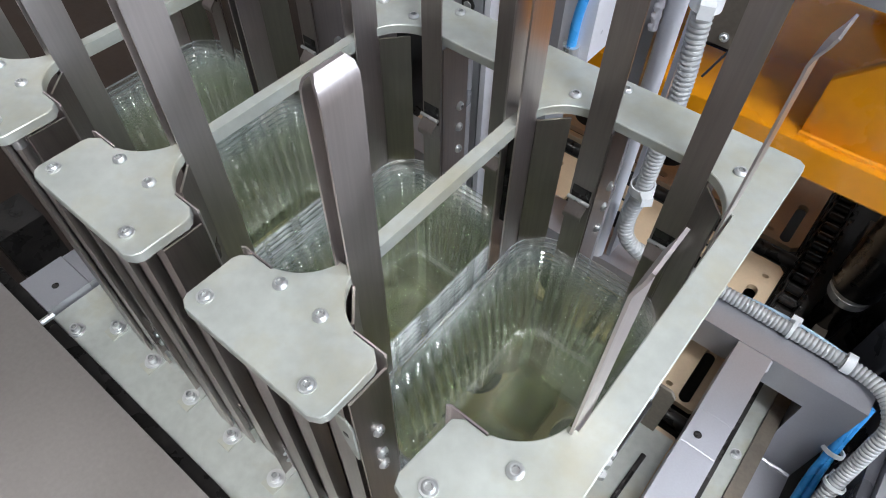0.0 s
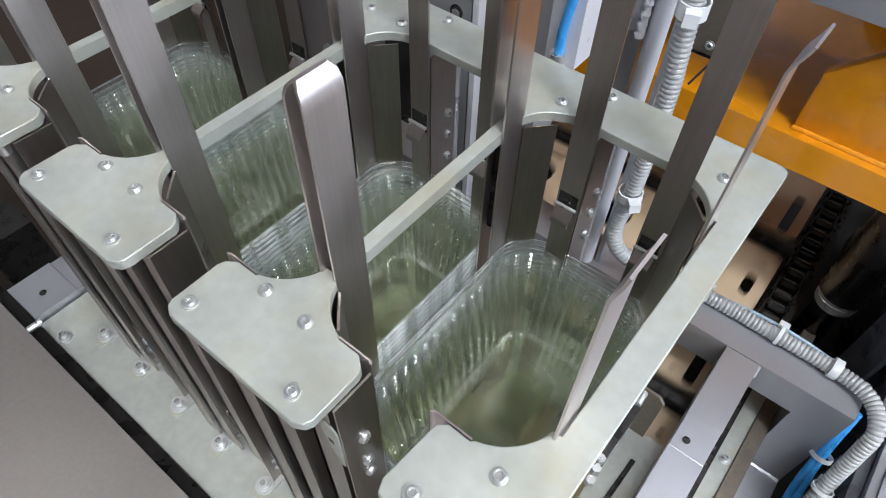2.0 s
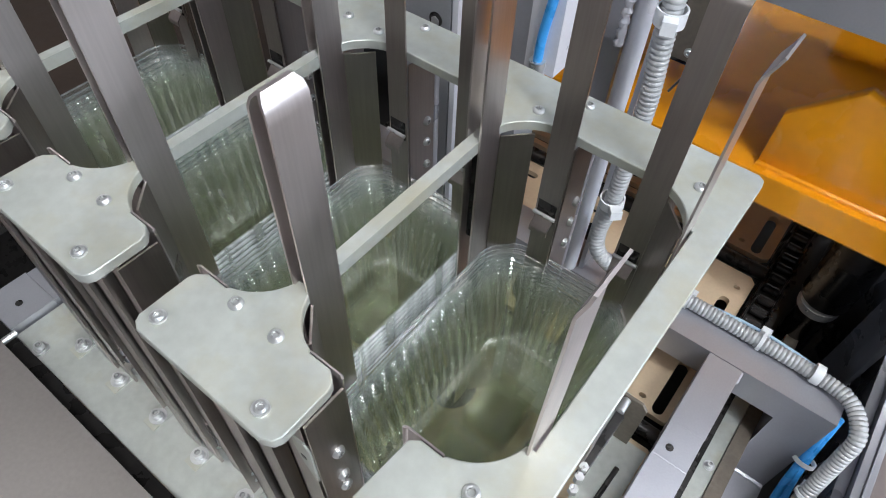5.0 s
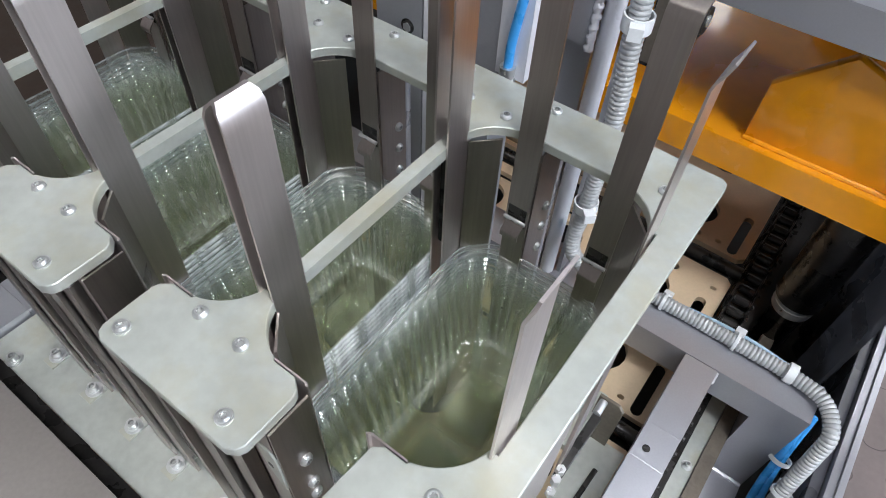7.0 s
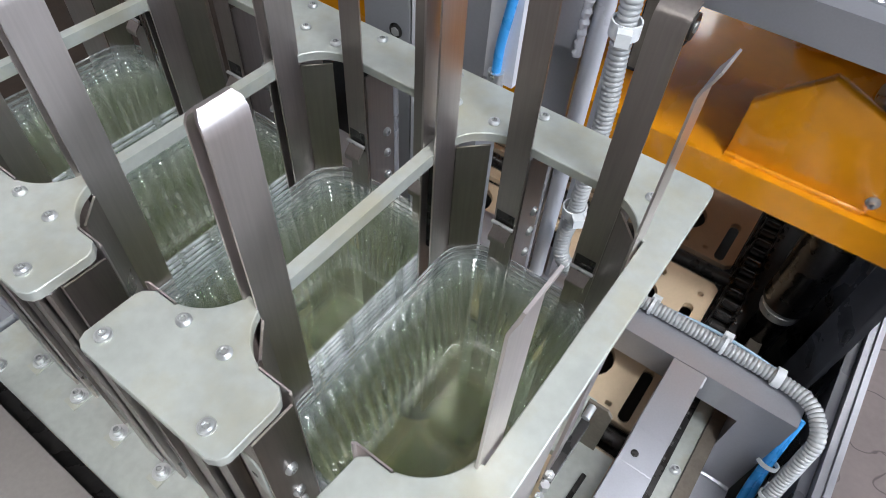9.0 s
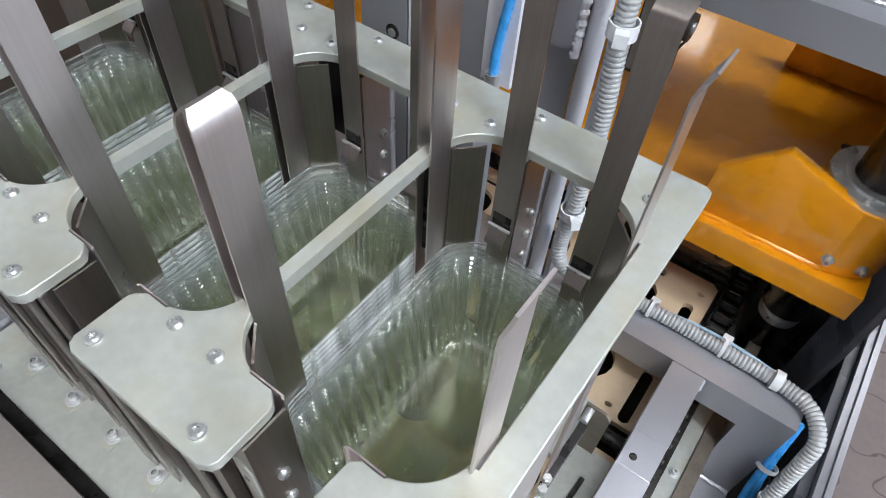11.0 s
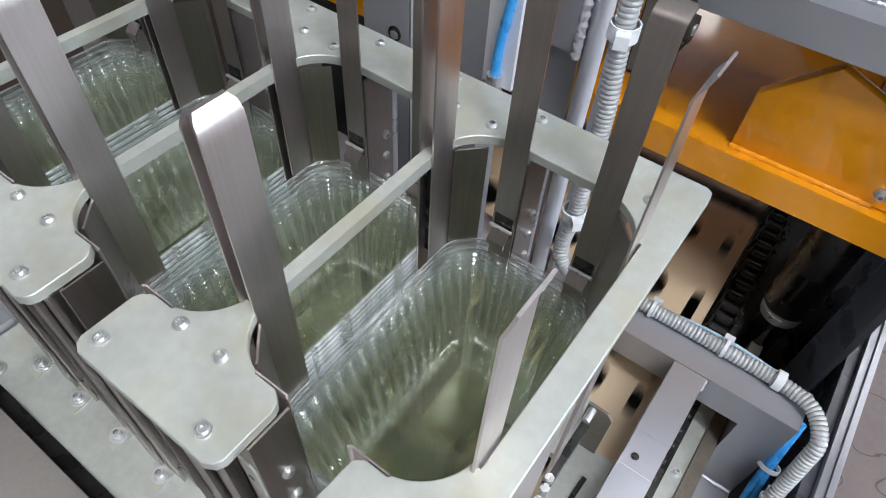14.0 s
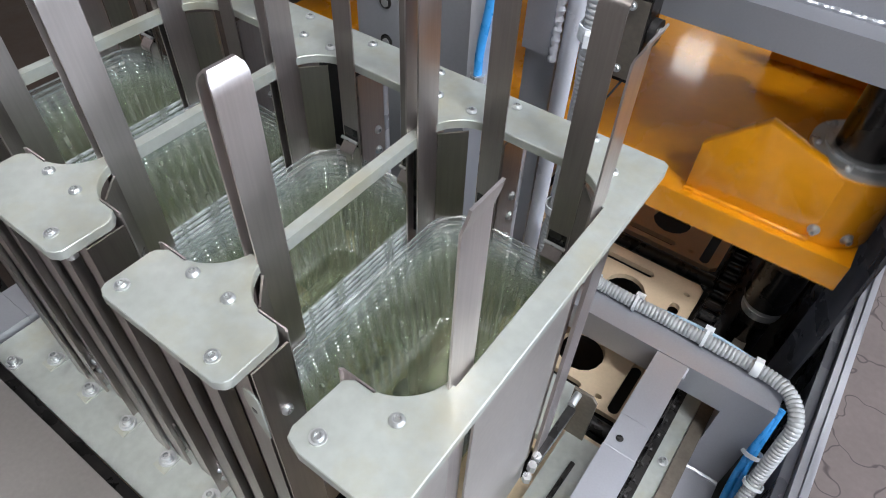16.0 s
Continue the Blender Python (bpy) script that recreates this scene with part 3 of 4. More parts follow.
# strips on the far side, with their holding pawls
def far_strip(x, w=0.0195, flange=1):
    ob = holder("far_guide", "tall flat brushed-steel strip with bent head and holding pawl", "guide strip", "far guides", (x, 0.3555, TOP))
    zb, h = BASE_Z - TOP, POST_TOP - TOP
    bm = strip([(0, zb), (0, h - 0.012), (0.0012, h - 0.0075), (0.0040, h - 0.0048), (0.0125, h - 0.0010)], 0.0015, -w / 2, w / 2)
    bmesh.ops.rotate(bm, verts=bm.verts, cent=(0, 0, 0), matrix=Matrix.Rotation(radians(90), 3, "Z"))
    part("strip", bm, SHADEDSTEEL, ob)
    part("flange", cube(w / 2 - 0.0005, w / 2 + 0.001, 0.001, 0.034, zb, -THICK - 0.002, 0), SHADEDSTEEL, ob)
    for bz in (-0.078, -0.102, -0.129):
        share("bolt", BOLT_MESH, ob, pose(w / 2 + 0.001, 0.0235, bz, 0, 90, 0))
    # no opening is cut: a black plate gives its shade
    part("pawl_window", cube(-0.0080, 0.0080, -0.0020, -0.0016, -0.086, -0.067, 0), BLACK, ob, "black plate for the shade in the cut-out behind the pawl")
    flap = strip([(-0.0016, -0.0800), (-0.0105, -0.0890), (-0.0112, -0.0905), (-0.0108, -0.0950)], 0.0012, -0.0078, 0.0078)
    bmesh.ops.rotate(flap, verts=flap.verts, cent=(0, 0, 0), matrix=Matrix.Rotation(radians(90), 3, "Z"))
    pawl = part("pawl", flap, SHADEDSTEEL, ob, "small folded holding pawl")
    part("pin", cylinder((-0.0095, -0.0045, -0.0790), (0.0095, -0.0045, -0.0790), 0.0016, n=10), SCREW, pawl)
    return ob


proto = far_strip(BAYS[0] - 0.030)
for k, bx in enumerate(BAYS):
    for off in (-0.030, 0.040):
        if (k, off) != (0, -0.030):
            copy_thing(proto, pose(bx + off, 0.3555, TOP))
for dx in DIVIDERS:
    thing("support_rod", cylinder((dx + 0.050, 0.394, 0.90), (dx + 0.050, 0.394, TOP - THICK - 0.0005), 0.0065, n=18), ALU, "slim round support rod under the far plate", "rod", "support rods")


# ---------------------------------------------------------------- trays
def tray_meshes():
    """A deep ribbed tray with a rolled rim and rounded corners, its rim at z = 0."""
    bm = bmesh.new()
    crest = []

    def ring(hx, hy, r, z, rib):
        pts, n = [], 32
        per = []
        for cx, cy, a0 in ((hx - r, hy - r, 0), (-(hx - r), hy - r, 90), (-(hx - r), -(hy - r), 180), (hx - r, -(hy - r), 270)):
            per.append([(cx + r * math.cos(radians(a0 + 90 * i / n)), cy + r * math.sin(radians(a0 + 90 * i / n)), math.cos(radians(a0 + 90 * i / n)), math.sin(radians(a0 + 90 * i / n))) for i in range(n + 1)])
        for q in range(4):
            pts += [(x, y, nx, ny, 1 - (0.5 - 0.5 * math.cos(2 * math.pi * i / n * 4)) ** 1.15) for i, (x, y, nx, ny) in enumerate(per[q])]
            a, b = per[q][-1], per[(q + 1) % 4][0]
            length = math.hypot(b[0] - a[0], b[1] - a[1])
            ribs = 7 if q % 2 == 0 else 13
            m = ribs * 10
            for i in range(1, m):
                t = i / m
                wave = 1 - (0.5 - 0.5 * math.cos(2 * math.pi * ribs * t)) ** 1.15
                pts.append((a[0] + (b[0] - a[0]) * t, a[1] + (b[1] - a[1]) * t, a[2], a[3], wave))
        crest[:] = [w < 0.45 for x, y, nx, ny, w in pts]
        return [bm.verts.new((x - nx * rib * (1 - w), y - ny * rib * (1 - w), z)) for x, y, nx, ny, w in pts]

    HX, HY, R = 0.0685, 0.1150, 0.034
    levels = [(0, -0.0020, 0), (0, 0, 0), (-0.0015, 0.0008, 0), (-0.0035, 0.0, 0), (-0.0038, -0.0060, 0), (-0.0055, -0.0066, 0), (-0.0060, -0.0120, 0.0002), (-0.0064, -0.0130, 0.0021), (-0.0069, -0.0165, 0.0012), (-0.0070, -0.0174, 0.0024), (-0.0077, -0.0212, 0.0013), (-0.0078, -0.0221, 0.0025), (-0.0086, -0.0258, 0.0012), (-0.0088, -0.0266, 0.0022), (-0.0125, -0.050, 0.0026), (-0.0190, -0.096, 0.0022), (-0.0205, -0.106, 0.0008), (-0.0230, -0.1120, 0.0004), (-0.0285, -0.1130, 0), (-0.0310, -0.1110, 0), (-0.0316, -0.1110, 0)]
    def walls(rows, floor, mat):
        nonlocal bm
        bm = bmesh.new()
        rings = [ring(HX + off, HY + off * 0.85, max(R + off * 0.55, 0.012), z, rib) for off, z, rib in rows]
        for (a, b), (upper, lower) in zip(zip(rings, rings[1:]), zip(rows, rows[1:])):
            n = len(a)
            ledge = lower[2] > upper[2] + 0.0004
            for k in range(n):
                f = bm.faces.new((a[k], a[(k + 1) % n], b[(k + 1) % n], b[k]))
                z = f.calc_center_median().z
                # crests take the highlight plastic, their ledges the glint plastic
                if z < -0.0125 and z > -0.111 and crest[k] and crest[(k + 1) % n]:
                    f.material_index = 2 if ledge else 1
        if floor:
            bm.faces.new(rings[-1]).material_index = 3
            for px, py, sx, sy in ((0.0, 0.034, 0.022, 0.026), (0.0, -0.034, 0.022, 0.026)):
                cube_verts = bmesh.ops.create_cube(bm, size=1, matrix=pose(px, py, -0.1104) @ Matrix.Diagonal((2 * sx, 2 * sy, 0.0024, 1)))["verts"]
                for f in {f for v in cube_verts for f in v.link_faces}:
                    f.material_index = 3 if abs(f.normal.z) > 0.5 else 1
            # tiny domes added as painted glints on the tray floor
            rng = random.Random(4)
            for k in range(16):
                a = 0.4 + 0.42 * k + rng.uniform(-0.2, 0.2)
                at = pose(0.012 * math.cos(a) + 0.006, -0.030 + 0.017 * math.sin(a), -0.1075)
                dot = bmesh.ops.create_icosphere(bm, subdivisions=1, radius=rng.uniform(0.0007, 0.0013), matrix=at)["verts"]
                for f in {f for v in dot for f in v.link_faces}:
                    f.material_index = 2
        bmesh.ops.recalc_face_normals(bm, faces=bm.faces)
        me = mesh_of("tray", bm, mat, 50)
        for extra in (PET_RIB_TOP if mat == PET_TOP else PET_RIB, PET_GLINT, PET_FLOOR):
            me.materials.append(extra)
        return me

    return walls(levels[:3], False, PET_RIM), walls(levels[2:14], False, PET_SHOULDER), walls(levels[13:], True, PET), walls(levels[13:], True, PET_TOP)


RIM_ME, SHOULDER_ME, BODY_ME, TOP_ME = tray_meshes()
TRAYS_PER_STACK = 8
NEST = 0.0062
RIM_START = 1.2010
BAY_Y = 0.2430
stacks = []
for bx in BAYS:
    for k in range(TRAYS_PER_STACK):
        ob = holder("plastic_tray", "deep ribbed clear plastic tray nested in a stack", "tray", "trays in the stacks")
        share("rim", RIM_ME, ob, pose(0, 0, 0))
        share("shoulder", SHOULDER_ME, ob, pose(0, 0, 0))
        # only the uppermost tray gets the plastic with light put into its colour
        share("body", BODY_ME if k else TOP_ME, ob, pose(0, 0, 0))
        stacks.append((ob, bx, BAY_Y, RIM_START - NEST * k, 0.03 * math.sin(11 * k + 9 * bx)))

# ---------------------------------------------------------------- grey frame of the machine
def square_tube(name, x0, x1, y0, y1, z0, z1, label, mat=GREYPAINT, bevel=0.006):
    return thing(name, cube(x0, x1, y0, y1, z0, z1, bevel, 3), mat, label, "frame tube", "frame tubes")


machine = holder("square_tube_stand", "welded grey-enamelled square-tube machine frame", "stand")
part("cross_tube", cube(-0.672, 0.222, 0.556, 0.614, 0.908, 0.958, 0.009, 4), GREYPAINT, machine)
part("side_tube", cube(0.070, 0.111, 0.446, 0.5555, 0.907, 0.957, 0.011, 4), GREYPAINT, machine)
part("side_tube", cube(0.070, 0.111, 0.04, 0.398, 0.907, 0.957, 0.011, 4), GREYPAINT, machine)
joint = part("joint_block", cube(0.0705, 0.1105, 0.3985, 0.4455, 0.9075, 0.9575, 0.006, 3), GREYPAINT, machine)
# bolt holes of the joint blocks are black plugs painting their inner shade
part("bolt_hole", cylinder((0.0835, 0.4135, 0.9500), (0.0835, 0.4135, 0.9580), 0.0045), BLACK, joint)
part("leg_tube", cube(0.170, 0.2215, 0.5563, 0.6137, 0.757, 0.926, 0.008, 4), GREYPAINT, machine)
part("weld", swept([(0.172 + 0.004 * i, 0.5545 + 0.0005 * math.sin(5 * i), 0.7565) for i in range(13)], [0.0032 + 0.0007 * math.sin(2.3 * i) for i in range(13)], 8), ALU, machine)
part("weld", swept([(0.0705 + 0.004 * i, 0.4445, 0.9562) for i in range(11)], [0.0012 + 0.0004 * math.sin(2.3 * i) for i in range(11)], 8), GREYPAINT, machine)
part("weld", swept([(0.0705 + 0.004 * i, 0.3985, 0.9562) for i in range(11)], [0.0012 + 0.0004 * math.sin(2.9 * i) for i in range(11)], 8), GREYPAINT, machine)
part("foot_tube", cube(0.170, 0.2215, 0.04, 0.6137, 0.700, 0.7562, 0.008, 4), GREYPAINT, machine)
part("weld", swept(curve_points([(0.1115, 0.555, 0.954), (0.1115, 0.548, 0.953), (0.1115, 0.543, 0.952), (0.1115, 0.538, 0.951)], 0.004), [0.0022 + 0.0006 * math.sin(3 * i) for i in range(26)][:len(curve_points([(0.1115, 0.555, 0.954), (0.1115, 0.548, 0.953), (0.1115, 0.543, 0.952), (0.1115, 0.538, 0.951)], 0.004))], 8), ALU, machine)
part("left_tube", cube(-0.671, -0.607, 0.1035, 0.5555, 0.898, 0.9575, 0.008, 4), GREYPAINT, machine)
left = part("joint_block", cube(-0.672, -0.606, 0.046, 0.1030, 0.897, 0.9590, 0.010, 4), GREYPAINT, machine)
part("bolt_hole", cylinder((-0.634, 0.073, 0.955), (-0.634, 0.073, 0.9595), 0.0045), BLACK, left)
part("column", cube(-0.182, -0.146, 0.560, 0.612, 0.9585, 1.9, 0.006, 3), GREYPAINT, machine)
part("round_column", cylinder((-0.1345, 0.562, 0.9585), (-0.1340, 0.562, 1.9), 0.0095, n=24), LITPAINT, machine)
part("rust_strip", cube(-0.1225, -0.117, 0.566, 0.60, 0.9585, 1.9, 0.001), GREYPAINT, machine)
part("bracket_plate", cube(-0.181, -0.1465, 0.548, 0.5595, 1.300, 1.9, 0.003), GREYPAINT, machine)
part("weld", swept([(-0.1450 + 0.0007 * math.sin(4 * i), 0.549, 1.296 + 0.0035 * i) for i in range(26)], [0.0042 + 0.0009 * math.sin(2.1 * i) for i in range(26)], 10), LITPAINT, machine)
post2 = part("back_post", cube(-0.336, -0.281, 0.470, 0.53, 0.90, 1.9, 0.003), GREYPAINT, machine)
for hz in (1.298, 1.341):
    # black disc as the shaded recess round the bolt
    part("post_hole", cylinder((-0.2975, 0.4690, hz), (-0.2975, 0.4702, hz), 0.0075), BLACK, post2)
    part("bolt", cylinder((-0.2975, 0.4680, hz - 0.001), (-0.2975, 0.4688, hz - 0.001), 0.0048, n=6), SCREW, post2)
part("back_post", cube(-0.2785, -0.272, 0.47, 0.49, 0.90, 1.9, 0.002), LITPAINT, machine)
part("back_post", cube(-0.245, -0.1995, 0.475, 0.515, 0.90, 1.9, 0.004), GREYPAINT, machine)
part("actuator", cube(-0.1990, -0.1685, 0.474, 0.512, 1.29, 1.9, 0.003), LITPAINT, machine)

# corrugated hoses
def corrugated(name, ctrl, r, mat, label, ridge=0.0015, pitch=0.0052, n=14):
    pts = curve_points(ctrl, pitch / 4)
    radii = [r + ridge * (0, 0.8, 1, 0.8)[i % 4] - ridge for i in range(len(pts))]
    return thing(name, swept(pts, radii, n), mat, label, "hose", "hoses", smooth=60)


corrugated("hose", [(-0.104, 0.53, 1.62), (-0.102, 0.53, 1.36), (-0.096, 0.53, 1.262), (-0.097, 0.53, 1.135), (-0.101, 0.529, 1.085), (-0.095, 0.527, 1.055), (-0.077, 0.532, 1.036), (-0.060, 0.556, 1.012), (-0.052, 0.588, 0.985), (-0.035, 0.601, 0.9688), (0.0, 0.601, 0.9678), (0.06, 0.601, 0.9678), (0.125, 0.600, 0.9678), (0.180, 0.597, 0.969), (0.222, 0.584, 0.972), (0.243, 0.556, 0.962), (0.244, 0.538, 0.930), (0.243, 0.520, 0.885), (0.242, 0.492, 0.840), (0.243, 0.45, 0.80), (0.243, 0.3, 0.76)], 0.0096, CONDUIT, "grey ribbed conduit hanging by the column and strapped along the tube")
thing("air_hose", swept(curve_points([(-0.184, 0.470, 1.303), (-0.183, 0.470, 1.33), (-0.176, 0.468, 1.375), (-0.165, 0.465, 1.45), (-0.15, 0.46, 1.6)], 0.006), [0.0043] * len(curve_points([(-0.184, 0.470, 1.303), (-0.183, 0.470, 1.33), (-0.176, 0.468, 1.375), (-0.165, 0.465, 1.45), (-0.15, 0.46, 1.6)], 0.006)), 14), BLUE, "bright blue air hose plugged into a fitting", "hose")
fit = holder("air_fitting", "round nickel push-in air fitting", "fitting", at=(-0.184, 0.470, 1.28))
part("collar", merged(cylinder((0, 0, -0.01), (0, 0, 0.012), 0.0078), cylinder((0, 0, 0.0125), (0, 0, 0.016), 0.0068), cylinder((0, 0, 0.0165), (0, 0, 0.024), 0.0074)), SCREW, fit)
for ctrl in ([(0.232, 0.596, 0.922), (0.232, 0.567, 0.868), (0.234, 0.541, 0.829), (0.240, 0.500, 0.790), (0.244, 0.44, 0.76), (0.244, 0.3, 0.74)], [(0.2275, 0.588, 0.910), (0.2275, 0.556, 0.855), (0.2275, 0.530, 0.818), (0.231, 0.490, 0.780), (0.234, 0.43, 0.752), (0.234, 0.3, 0.735)]):
    pts = curve_points(ctrl, 0.008)
    thing("air_hose", swept(pts, [0.0050] * len(pts), 12), BLUE, "blue air hose running beside the conduit", "hose", "blue hoses")
pts = curve_points([(-0.112, 0.550, 1.070), (-0.110, 0.552, 1.045), (-0.095, 0.556, 1.020), (-0.075, 0.565, 1.00)], 0.006)
thing("air_hose", swept(pts, [0.0045] * len(pts), 12), BLUE, "dark blue air hose behind the spiral conduit", "hose", "blue hoses")


pts = curve_points([(0.03, 0.6150, 0.9605), (0.08, 0.6165, 0.9655), (0.13, 0.6160, 0.9660), (0.18, 0.6120, 0.9630)], 0.006)
thing("air_hose", swept(pts, [0.0022] * len(pts), 10), PALEBLUE, "thin pale blue air tube tied along the conduit", "hose", "blue hoses")


def tie_clip(m, r=0.0116, w=0.008):
    ob = holder("cable_tie", "white nylon cable tie with its square head", "cable tie", "cable ties")
    ring = bmesh.new()
    n = 24
    loops = []
    for rad, z in ((r, -w / 2), (r + 0.0016, -w / 2), (r + 0.0016, w / 2), (r, w / 2)):
        loops.append([ring.verts.new((rad * math.cos(2 * math.pi * k / n), rad * math.sin(2 * math.pi * k / n), z)) for k in range(n)])
    for a, b in zip(loops, loops[1:] + loops[:1]):
        for k in range(n):
            ring.faces.new((a[k], a[(k + 1) % n], b[(k + 1) % n], b[k]))
    bmesh.ops.recalc_face_normals(ring, faces=ring.faces)
    part("band", ring, NYLON, ob)
    part("head", cube(-0.006, 0.006, r + 0.001, r + 0.011, -0.006, 0.006, 0.0015), NYLON, ob)
    ob.matrix_world = m
    return ob


tie_clip(pose(-0.1012, 0.53, 1.352, 0, 0, 200), 0.0118, 0.014)
tie_clip(pose(-0.0978, 0.53, 1.133, 0, 6, 220), 0.0118, 0.012)
tie_clip(pose(0.180, 0.597, 0.971, 0, 90, 0) @ pose(0, 0, 0, 0, 0, -40), 0.0112, 0.010)
tie_clip(pose(0.112, 0.600, 0.970, 0, 90, 0) @ pose(0, 0, 0, 0, 0, -10), 0.0108, 0.004)
tie_clip(pose(-0.045, 0.600, 0.970, 0, 90, 0) @ pose(0, 0, 0, 0, 0, -70), 0.0112, 0.010)
tie_clip(pose(0.016, 0.600, 0.970, 0, 90, 0) @ pose(0, 0, 0, 0, 0, -20), 0.0108, 0.004)
tie_clip(pose(0.2300, 0.5595, 0.8590, -30, 0, 0), 0.0122, 0.006)
tie_clip(pose(0.2425, 0.511, 0.870, -30, 0, 0), 0.0112, 0.005)

# ---------------------------------------------------------------- conveyor below
CONV_Z = 0.861
STEP = 0.345


def slot(cx, cy, w, h, n=8):
    """Outline of a slot with round ends, running along y if h > w."""
    if h >= w:
        r = w / 2
        return arc(cx, cy + h / 2 - r, r, 0, 180, n) + arc(cx, cy - h / 2 + r, r, 180, 360, n)
    r = h / 2
    return arc(cx - w / 2 + r, cy, r, 90, 270, n) + arc(cx + w / 2 - r, cy, r, -90, 90, n)


def carrier_mesh():
    """A board pierced by round-ended slots: the outline and the slots are filled, then given thickness."""
    bm = bmesh.new()

    def loop(points):
        v = [bm.verts.new((x, y, 0)) for x, y in points]
        return [bm.edges.new((v[i], v[(i + 1) % len(v)])) for i in range(len(v))]

    edges = loop([(-0.570, -0.150), (0.070, -0.150), (0.079, -0.141), (0.079, 0.141), (0.070, 0.150), (-0.570, 0.150)])
    for lane in range(4):
        ox = -PITCH * lane
        for cx, cy, w, h in ((0.054, 0.068, 0.016, 0.046), (0.055, -0.097, 0.016, 0.096), (-0.040, 0.122, 0.085, 0.014), (-0.040, -0.133, 0.085, 0.012), (0.060, 0.118, 0.010, 0.007), (0.030, -0.132, 0.010, 0.007), (-0.024, 0.066, 0.064, 0.068), (-0.024, -0.078, 0.066, 0.070)):
            edges += loop([(x + ox, y) for x, y in slot(cx, cy, w, h)])
    bmesh.ops.triangle_fill(bm, use_beauty=True, use_dissolve=False, edges=edges, normal=(0, 0, 1))
    top = bm.faces[:]
    down = bmesh.ops.extrude_face_region(bm, geom=top)
    bmesh.ops.translate(bm, verts=[v for v in down["geom"] if isinstance(v, bmesh.types.BMVert)], vec=(0, 0, -0.010))
    bmesh.ops.recalc_face_normals(bm, faces=bm.faces)
    return mesh_of("board", bm, BOARD, 0)


BOARD_ME = carrier_mesh()
ROD_ME = mesh_of("cross_rod", cylinder((-0.58, 0.1725, -0.004), (0.088, 0.1725, -0.004), 0.011, n=16), BLACK)
carriers = []
for i in range(12):
    c = holder("carrier_board", "cream slotted carrier board on the chain conveyor", "carrier board", "carrier boards", (0, 0.643 + STEP * (i - 1), CONV_Z))
    share("board", BOARD_ME, c, pose(0, 0, 0))
    tagged(share("cross_rod", ROD_ME, c, pose(0, 0, 0)), "black round cross rod")
    carriers.append(c)


def chain():
    """Roller chain beside the boards: plates, rollers and pins in one strip."""
    bits = []
    for i in range(70):
        y = 0.30 + 0.0254 * i
        bits.append(cylinder((0.092, y, 0.868), (0.112, y, 0.868), 0.0068, n=10))
        bits.append(cylinder((0.084, y, 0.868), (0.122, y, 0.868), 0.0032, n=8))
        x = 0.089 if i % 2 else 0.0865
        for sx in (x, 0.2045 - x):
            bits.append(box(bmesh.new(), sx - 0.001, sx + 0.001, y - 0.004, y + 0.0294, 0.860, 0.876))
    return merged(*bits)


thing("roller_chain", chain(), BLACK, "black oiled roller chain beside the carrier boards", "chain", kind="stuff")
thing("chain_rail", cube(0.082, 0.128, -1.95, 4.4, 0.82, 0.856, 0.001), BLACK, "black steel rail under the roller chain", "rail")
thing("chain_rail", cube(0.1285, 0.1500, 0.1, 0.66, 0.825, 0.838, 0.001), ZINC, "zinc-plated flat bar beside the chain", "rail")
bar = thing("rail_bar", cube(0.1505, 0.1685, 0.1, 1.0, 0.80, 0.842, 0.002), OILED, "brown oily steel bar beside the chain", "rail")
for k in range(3):
    ob = tagged(new("rail_bolt", FOOT_BOLT), "zinc-plated socket bolt in the flat bar", "bolt", "rail bolts")
    ob.matrix_world = pose(0.1410, 0.490 - 0.085 * k, 0.838) @ Matrix.Scale(0.72, 4)
thing("chain_rail", cube(-0.60, -0.545, -1.95, 4.4, 0.82, 0.8505, 0.001), BLACK, "black steel rail under the carrier boards", "rail")
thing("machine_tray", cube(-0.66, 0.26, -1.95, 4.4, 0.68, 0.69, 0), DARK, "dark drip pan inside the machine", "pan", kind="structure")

# small clamp plate and rod under the end bar
clamp = holder("clamp_bracket", "upright steel bracket plate with a bolt through it", "bracket", at=(0.02, 0.424, 0.893))
up = prism([(-0.006, 0.0), (0.025, 0.0), (0.025, 0.088), (0.018, 0.097), (-0.006, 0.097)], 0, 0.004, 0.0005)
bmesh.ops.rotate(up, verts=up.verts, cent=(0, 0, 0), matrix=Matrix.Rotation(radians(90), 3, "X"))
part("plate", up, OILED, clamp)
part("bolt", merged(cylinder((0.001, -0.004, 0.090), (0.001, -0.022, 0.090), 0.0048, n=16), cylinder((0.001, -0.022, 0.090), (0.001, -0.0225, 0.090), 0.0026, n=6)), SCREW, clamp)
rod = holder("link_rod", "dark flat link lever with nuts beside the end sheet", "rod", at=(0, 0, 0))
part("lever", bevelled(prism([(0.0175, 0.404), (0.0245, 0.408), (0.0285, 0.400), (0.0265, 0.318), (0.0215, 0.306), (0.0170, 0.316)], 0.975, 0.981), 0.001, 1), BLACK, rod)
for k in range(3):
    part("nut", cylinder((0.0215 + 0.0015 * k, 0.322 - 0.013 * k, 0.9805), (0.0215 + 0.0015 * k, 0.322 - 0.013 * k, 0.990 + 0.003 * (k % 2)), 0.0052, n=6), SCREW, rod)
thing("loose_rod", cylinder((0.050, 0.385, 0.898), (0.047, 0.310, 0.896), 0.0032, n=10), BLACK, "thin dark steel rod lying on the shelf", "rod")
thing("frame_shelf", cube(0.022, 0.0695, 0.1, 0.425, 0.884, 0.893, 0.001), ZINC, "zinc-plated shelf between the end sheet and the side tube", "shelf")

